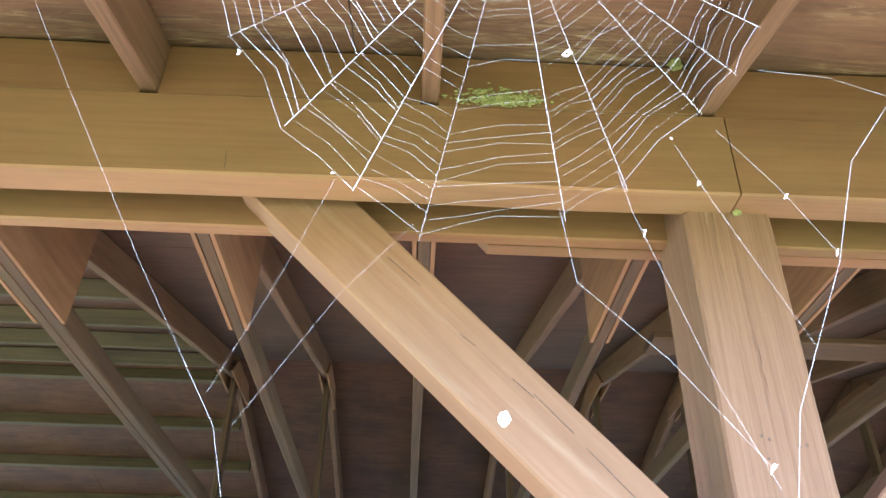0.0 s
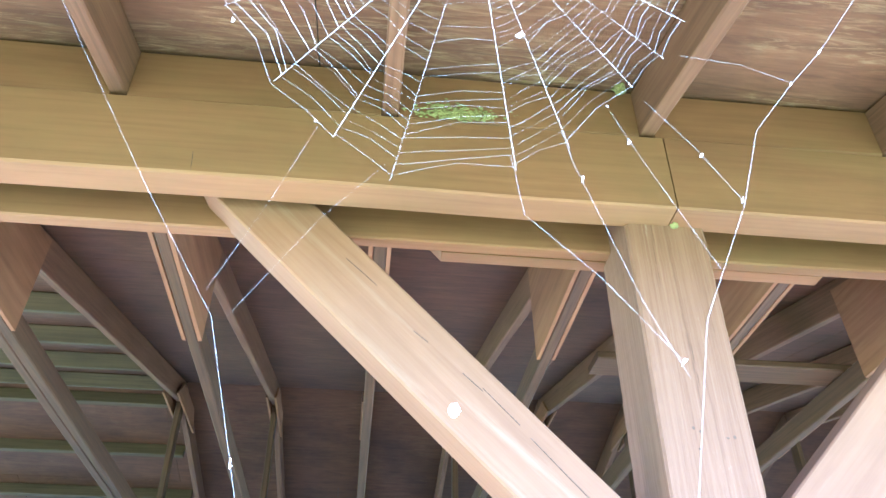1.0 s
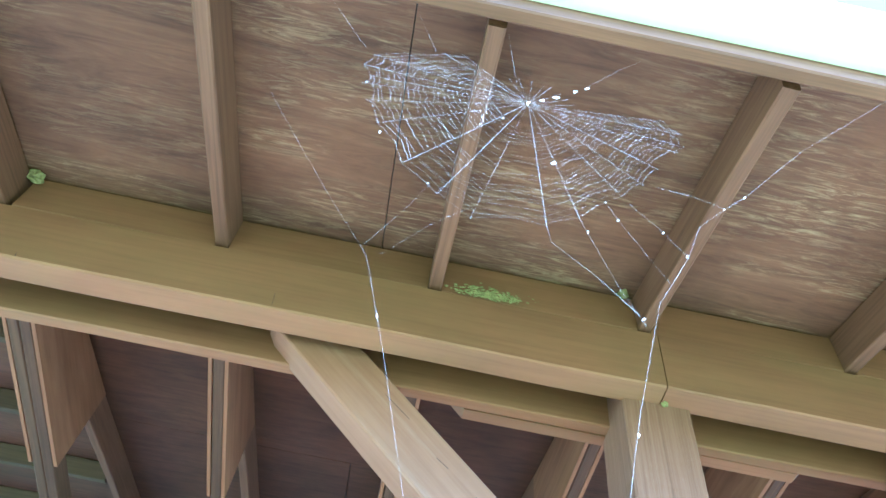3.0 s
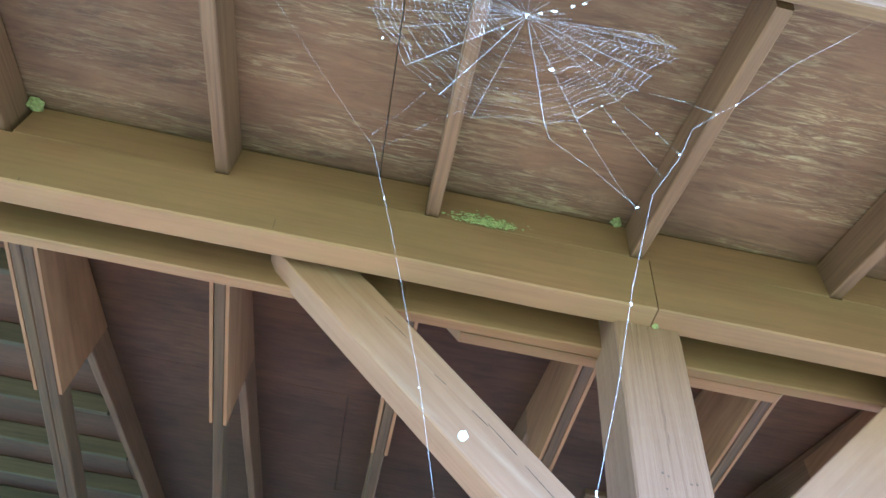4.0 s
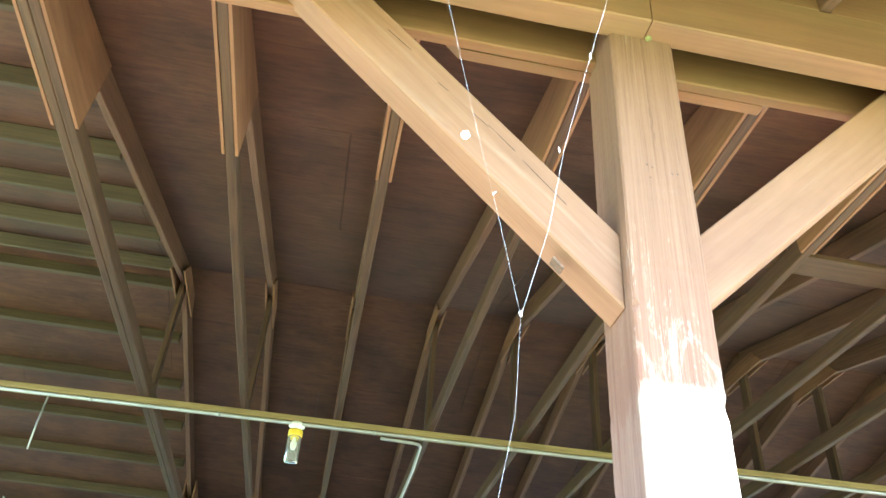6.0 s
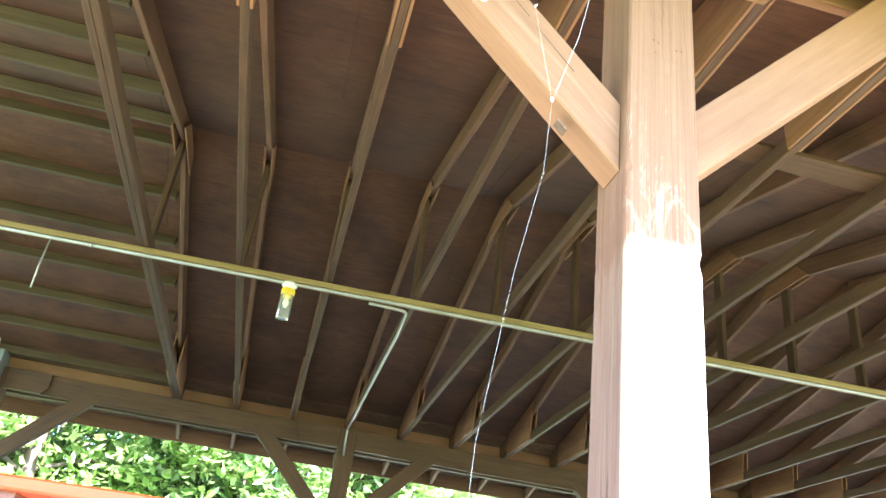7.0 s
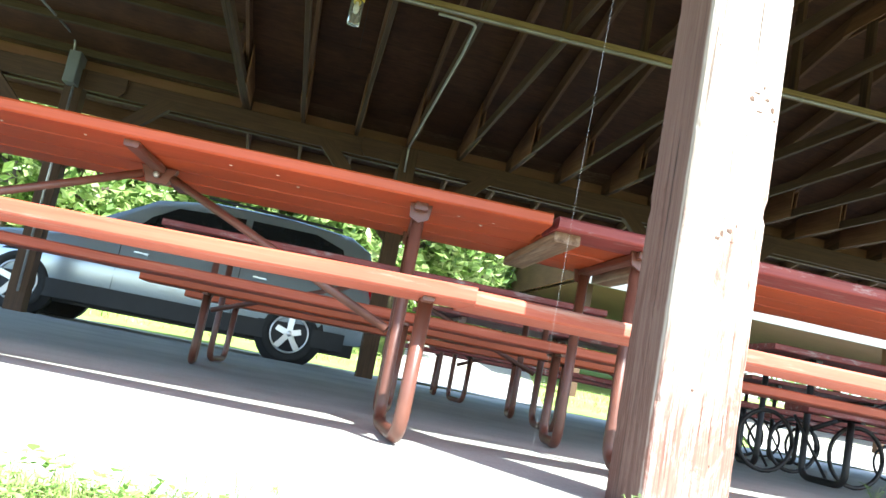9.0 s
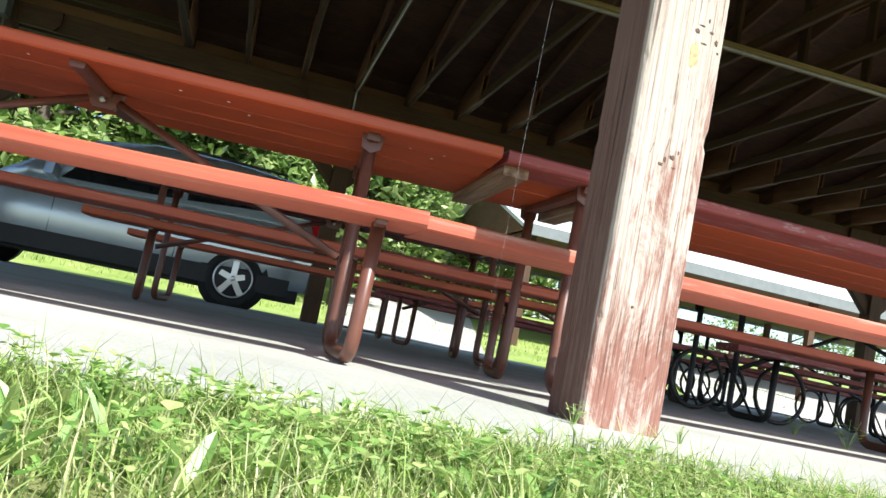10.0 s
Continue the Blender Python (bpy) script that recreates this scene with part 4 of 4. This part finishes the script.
def make_web():
    r = random.Random(5)
    hub = Vector((-0.479, WEB_Y, 2.107))
    t = thing("spider_web", hub, "torn orb web of pale silk strung below the eave", "spider web")
    at = lambda a, d: hub + Vector((math.cos(a) * d, 0.012 * math.sin(3 * a) * d / 0.25, math.sin(a) * d))
    spot = lambda x, z: Vector((x, WEB_Y, z))
    n = 29
    angles = [2 * math.pi * (i + r.uniform(-0.24, 0.24)) / n for i in range(n)]

    def reach(a):
        deg = (math.degrees(a) + 35) % 360 - 35
        for (d0, r0), (d1, r1) in zip(WEB_EDGE, WEB_EDGE[1:]):
            if d0 <= deg <= d1:
                return 0.0 if min(r0, r1) == 0 else r0 + (r1 - r0) * (deg - d0) / (d1 - d0)
        return 0.0

    verts, faces = [], []
    for a in angles:
        deg = math.degrees(a) % 360
        d = max(reach(a), 0.09) * r.uniform(1.0, 1.03)
        thick = 0.00011 if 228 < deg < 252 else (0.00005 if r.random() < 0.6 else 0.00008)
        pts = [at(a, d * f) + Vector((0, 0, -0.004 * math.sin(math.pi * f) * abs(math.cos(a)))) for f in (0.03, 0.2, 0.35, 0.52, 0.7, 0.86, 1.0)]
        sweep(verts, faces, pts, thick, 4)
    put("radial_threads", mesh_from("radial_threads", verts, faces, SILK), Matrix.Identity(4), t)
    verts, faces = [], []
    turns = 34
    for i in range(n):
        a, b = angles[i], angles[(i + 1) % n] + (2 * math.pi if i == n - 1 else 0)
        ra, rb = reach(a), reach(b)
        if ra == 0 or rb == 0:
            continue
        deg = math.degrees((a + b) / 2) % 360
        faint = 235 < deg < 285
        for k in range(8, turns):
            f = k / (turns - 1)
            if r.random() < (0.3 if faint and f < 0.7 else 0.07):
                continue
            p, q = at(a, ra * f * r.uniform(0.985, 1.015)), at(b, rb * f * r.uniform(0.985, 1.015))
            mid = p.lerp(q, 0.5) + (hub - p).normalized() * (p - q).length * r.uniform(0.0, 0.12) + Vector((0, r.uniform(-0.003, 0.003), -0.0015))
            rad = r.uniform(0.00003, 0.00006) if faint else r.uniform(0.00003, 0.000075)
            sweep(verts, faces, [p, p.lerp(mid, 0.5) + Vector((0, 0, r.uniform(-0.001, 0.001))), mid, q], rad, 3)
    put("spiral_threads", mesh_from("spiral_threads", verts, faces, SILK), Matrix.Identity(4), t)

    def strand(pts, rad, name="frame_thread"):
        verts, faces = [], []
        sweep(verts, faces, pts, rad, 5)
        put(name, mesh_from(name, verts, faces, SILK), Matrix.Identity(4), t)

    low = spot(-0.489, 0.876)
    strand([spot(*p) for p in ((-0.875, 1.961), (-0.817, 1.858), (-0.734, 1.713), (-0.665, 1.60))], 0.000025)
    strand([spot(*p) for p in ((-0.665, 1.60), (-0.620, 1.44), (-0.571, 1.25), (-0.531, 1.063), (-0.508, 0.965))] + [low], 0.00004)
    strand([(0.25, -0.93, 2.42)] + [spot(*p) for p in ((0.145, 2.32), (0.006, 2.15), (-0.148, 1.93), (-0.19, 1.88), (-0.239, 1.815), (-0.270, 1.728), (-0.322, 1.62), (-0.368, 1.43), (-0.396, 1.29), (-0.424, 1.173), (-0.453, 1.046), (-0.467, 0.96))] + [low], 0.00006)
    strand([low] + [spot(*p) for p in ((-0.492, 0.80), (-0.510, 0.70), (-0.527, 0.56), (-0.530, 0.40), (-0.531, 0.28))] + [(-0.531, WEB_Y, -0.03)], 0.00004)
    for pts in (((-0.413, 1.797), (-0.406, 1.761), (-0.367, 1.632), (-0.343, 1.573)), ((-0.368, 1.824), (-0.348, 1.772), (-0.302, 1.665)), ((-0.335, 1.84), (-0.300, 1.79), (-0.268, 1.732)),
                ((-0.457, 1.763), (-0.449, 1.704), (-0.395, 1.65), (-0.345, 1.585)), ((-0.29, 1.905), (-0.235, 1.90), (-0.189, 1.881)),
                ((-0.30, 2.35), (-0.25, 2.42)), ((-0.77, 2.20), (-0.88, 2.42)), ((-0.65, 2.25), (-0.70, 2.42)), ((-0.50, 2.18), (-0.52, 2.42)), ((-0.38, 2.214), (-0.30, 2.35))):
        strand([spot(*p) for p in pts], r.uniform(0.000035, 0.00006), "anchor_thread")
    for pts in (((-0.612, 1.78), (-0.640, 1.70), (-0.672, 1.62)), ((-0.556, 1.745), (-0.60, 1.69), (-0.655, 1.60))):
        strand([spot(*p) for p in pts], 0.00002, "anchor_thread")
    # knots of silk, caught debris and some stretched blobs that paint glints: place, size, stretch along the thread
    blobs = [(-0.479, 2.107, 0.010, 0.05, 1), (-0.455, 2.13, 0.009, 0.6, 0.8), (-0.43, 2.155, 0.009, 0.6, 1.2), (-0.395, 2.195, 0.008, 0.8, 1.6), (-0.372, 2.222, 0.007, 0.4, 2.0), (-0.52, 2.03, 0.004, 0.4, 1.6),
             (-0.440, 1.915, 0.0085, 0.5, 0.8), (-0.697, 1.899, 0.004, 0.1, 2.2), (-0.745, 2.06, 0.0025, 0.1, 2), (-0.148, 1.93, 0.004, 0.3, 2.0), (-0.191, 1.879, 0.003, 0.3, 2.6), (-0.372, 1.405, 0.003, 0.05, 3), (-0.424, 1.173, 0.0028, 0.1, 3),
             (-0.457, 1.046, 0.003, 0.1, 3), (-0.489, 0.878, 0.0032, 0.2, 2.6), (-0.512, 0.985, 0.0024, 0.1, 2), (-0.571, 1.245, 0.0022, 0.1, 1.4), (-0.637, 1.50, 0.0026, 0.1, 2.2), (-0.345, 1.585, 0.0035, 0.7, 2.4), (-0.295, 1.78, 0.003, 0.4, 2.6), (-0.40, 1.745, 0.003, 0.2, 3),
             (-0.355, 1.79, 0.0026, 0.4, 3), (-0.27, 1.735, 0.0024, 0.4, 2.5), (-0.555, 1.99, 0.003, 0.3, 1.2), (-0.37, 1.83, 0.0028, 0.3, 1.0), (-0.615, 1.785, 0.0026, 0.5, 1.0)]
    for bx, bz, rad, lean, tall in blobs:
        rad *= 0.45
        verts, faces = [], []
        pts = []
        for _ in range(9):
            u, v = r.gauss(0, 1), r.gauss(0, 1) * tall
            pts.append(Vector((bx + (u + lean * v) * rad * 0.5, WEB_Y + r.gauss(0, 0.3) * rad, bz + v * rad * 0.5)))
        sweep(verts, faces, pts, rad * 0.32, 5, rad * 0.12)
        put("silk_knot", mesh_from("silk_knot", verts, faces, SILK_KNOT_GLINT), Matrix.Identity(4), t, "white blob for knots of silk, debris and thread glints")


make_web()


# ---- small marks ----
def tuft(name, place, size, material, label, category, flat=0.35, group=""):
    """A lumpy little cushion, flattened against its surface."""
    r = random.Random(int(abs(place[0]) * 1000))
    bm = bmesh.new()
    bmesh.ops.create_icosphere(bm, subdivisions=3, radius=1.0)
    for v in bm.verts:
        k = 1 + 0.55 * noise.noise(v.co * 1.7 + Vector(place) * 9) + 0.25 * noise.noise(v.co * 6 + Vector(place))
        v.co = Vector((v.co.x * size[0] * k, v.co.y * size[1] * k, v.co.z * size[2] * k))
    me = bpy.data.meshes.new(name)
    bm.to_mesh(me)
    bm.free()
    me.materials.append(material)
    return tagged(put(name, me, Matrix.Translation(place)), label, category, group)


def moss_patch(place, w, h, count, label):
    """A thin ragged film of many tiny cushions on the beam face."""
    r = random.Random(21)
    verts, faces = [], []
    for _ in range(count):
        x, z = r.gauss(0, w * 0.42), abs(r.gauss(0, h * 0.5)) * (1 if r.random() < 0.8 else -0.4)
        k = r.uniform(0.0012, 0.0042)
        b = len(verts)
        ring = [(x + k * 1.8 * math.cos(i * 1.047) * r.uniform(0.6, 1.3), 0.0, z + k * math.sin(i * 1.047) * r.uniform(0.6, 1.3)) for i in range(6)]
        verts += ring + [(x, -k * 0.5, z)]
        faces += [(b + i, b + (i + 1) % 6, b + 6) for i in range(6)]
    ob = put("moss", mesh_from("moss", verts, faces, MOSS), Matrix.Translation(place))
    return tagged(ob, label, "moss", kind="stuff")


moss_patch((-0.385, -0.0662, 2.652), 0.11, 0.035, 420, "thin yellow-green moss film on the beam face")
tuft("moss", (-1.74, -0.078, 2.772), (0.024, 0.02, 0.018), MOSS, "pale green lichen cushion in a rafter corner", "moss", group="moss tufts")
tuft("moss", (0.012, -0.074, 2.786), (0.016, 0.014, 0.012), MOSS, "pale green lichen cushion in a rafter corner", "moss", group="moss tufts")
tuft("moss", (0.112, -0.006, 2.423), (0.009, 0.010, 0.006), MOSS, "tiny yellow lichen speck under the beam", "moss", group="moss tufts")
tuft("bird_dropping", (-0.388, 0.043, 1.968), (0.011, 0.004, 0.016), DROPPING, "white bird dropping on the knee brace", "dropping")

DARKWOOD = plain("dark_knot", (0.11, 0.065, 0.045), 0.85, 0.0, 0.5, 120.0)


def mark_on(thing_ob, name, place, size, material, label):
    ob = tuft(name, place, size, material, label, "knot")
    del ob["category"]
    ob.parent = thing_ob
    ob.matrix_basis = world_of(thing_ob).inverted() @ ob.matrix_basis
    return ob


near_post = [o for o in scene.objects if o.name.startswith("timber_post") and (o.matrix_basis.translation - Vector((POST_W / 2, POST_W / 2, -0.02))).length < 0.05][0]
for kx, kz, w, h in ((0.067, 1.937, 0.005, 0.006), (0.080, 1.93, 0.004, 0.006), (0.072, 1.895, 0.004, 0.005), (0.132, 1.92, 0.006, 0.004), (0.146, 1.922, 0.005, 0.006),
                     (0.079, 0.582, 0.010, 0.007), (0.088, 0.594, 0.006, 0.012), (0.105, 0.602, 0.011, 0.010), (0.072, 0.262, 0.006, 0.006), (0.115, 0.90, 0.009, 0.010), (0.135, 0.875, 0.012, 0.004), (0.024, 1.0, 0.004, 0.004), (0.13, 0.12, 0.003, 0.004)):
    mark_on(near_post, "knot", (kx, 0.0, kz), (w * 0.6, 0.0012, h * 0.6), DARKWOOD, "dark weathered knot")
for cx, z0, z1 in ((0.115, 1.20, 1.28), (0.05, 0.60, 0.625), (0.085, 0.60, 0.64)):
    ob = board("crack", (cx, 0.0004, z0), (cx + 0.006, 0.0004, z1), 0.0011, 0.002, DARKWOOD, near_post, up=(0, 1, 0), c=0.0001, wob=0.0003)

RESIN = plain("resin_stain", (0.50, 0.30, 0.13), 0.6, 0.0, 0.4, 90.0)
mark_on(near_post, "resin_streak", (0.115, 0.0, 0.845), (0.010, 0.001, 0.030), RESIN, "amber resin streak")
for kx, kz, w, h in ((0.125, 0.915, 0.014, 0.004), (0.150, 0.905, 0.010, 0.006), (0.165, 0.885, 0.008, 0.012), (0.140, 0.93, 0.005, 0.010), (0.172, 0.862, 0.006, 0.005), (0.118, 0.615, 0.004, 0.010), (0.112, 0.58, 0.010, 0.003)):
    mark_on(near_post, "knot", (kx, 0.0, kz), (w * 0.5, 0.0012, h * 0.6), DARKWOOD, "dark weathered knot")
rc = random.Random(77)
for _ in range(22):
    cx, z0, ln = rc.uniform(0.012, 0.172), rc.uniform(0.05, 1.25), rc.uniform(0.03, 0.10)
    board("crack", (cx, 0.0003, z0), (cx + rc.uniform(-0.002, 0.002), 0.0003, z0 + ln), rc.uniform(0.0006, 0.0013), 0.002, DARKWOOD, near_post, up=(0, 1, 0), c=0.0001, wob=0.0003)
for i in range(9):
    r9 = random.Random(50 + i)
    tuft("bird_dropping", (r9.uniform(-1.9, -0.15), r9.uniform(0.93, 1.1), 0.7005), (r9.uniform(0.003, 0.007), r9.uniform(0.003, 0.006), 0.0015), DROPPING, "small pale speck under the tabletop", "speck", group="specks under the tabletop")
brace_near = [o for o in scene.objects if o.name.startswith("knee_brace") and abs(o.matrix_basis.translation.x) < 0.05 and o.matrix_basis.translation.y < 1][0]
put("bolt_pocket", board_mesh("bolt_pocket", 0.035, 0.03, 0.006, DARKWOOD, 0.001, 0, 2), Matrix.Translation((-0.138, 0.07, 1.623)) @ Matrix.Rotation(radians(-133.5), 4, "Y"), brace_near, "dark square bolt pocket")


def make_weed(x, y, z, tall, seed):
    r = random.Random(seed)
    verts, faces = [], []
    for i in range(9):
        a = r.uniform(0, 6.28)
        tip = Vector((x + math.cos(a) * tall * r.uniform(0.2, 0.6), y + math.sin(a) * tall * r.uniform(0.2, 0.6), z + tall * r.uniform(0.5, 1.0)))
        sweep(verts, faces, [(x, y, z - 0.01), ((x + tip.x) / 2, (y + tip.y) / 2, z + tall * 0.45), tip], 0.0012, 4, 0.0006)
        for k in range(3):
            p = Vector((x, y, z)).lerp(tip, 0.55 + 0.2 * k)
            b = r.uniform(0, 6.28)
            u = Vector((math.cos(b), math.sin(b), r.uniform(-0.2, 0.5))).normalized() * tall * r.uniform(0.18, 0.32)
            v = u.cross(Vector((0, 0, 1))).normalized() * tall * 0.09
            q = len(verts)
            verts.extend([p, p + u * 0.5 + v, p + u, p + u * 0.5 - v])
            faces.extend([(q, q + 1, q + 2), (q, q + 2, q + 3)])
    ob = put("weed", mesh_from("weed", verts, faces, CLOVER), Matrix.Identity(4))
    tagged(ob, "small leafy weed growing from the slab joint", "weed", "weeds on the slab")


make_weed(1.95, 1.75, 0.0, 0.11, 1)
make_weed(1.80, 1.25, 0.0, 0.13, 2)
make_weed(-0.03, -0.03, 0.0, 0.05, 3)
make_weed(0.21, -0.04, 0.0, 0.04, 4)

# drying checks in the knee brace and the beam over it
for (xa, za), (xb, zb) in (((-0.47, 2.14), (-0.44, 2.115)), ((-0.37, 2.05), (-0.33, 2.012)), ((-0.33, 2.02), (-0.26, 1.945)), ((-0.24, 1.92), (-0.13, 1.80)), ((-0.62, 2.31), (-0.55, 2.245))):
    board("crack", (xa, 0.0443, za), (xb, 0.0443, zb), 0.0014, 0.002, DARKWOOD, brace_near, up=(0, 1, 0), c=0.0001, wob=0.0004)
front_beam = [o for o in scene.objects if o.name.startswith("eave_beam") and o.matrix_basis.translation.y < 1][0]
for xa, za, zb in ((-0.955, 2.43, 2.485), (-1.62, 2.428, 2.445)):
    board("crack", (xa, -0.0652, za), (xa - 0.004, -0.0652, zb), 0.0016, 0.002, DARKWOOD, front_beam, up=(0, 1, 0), c=0.0001, wob=0.0006)
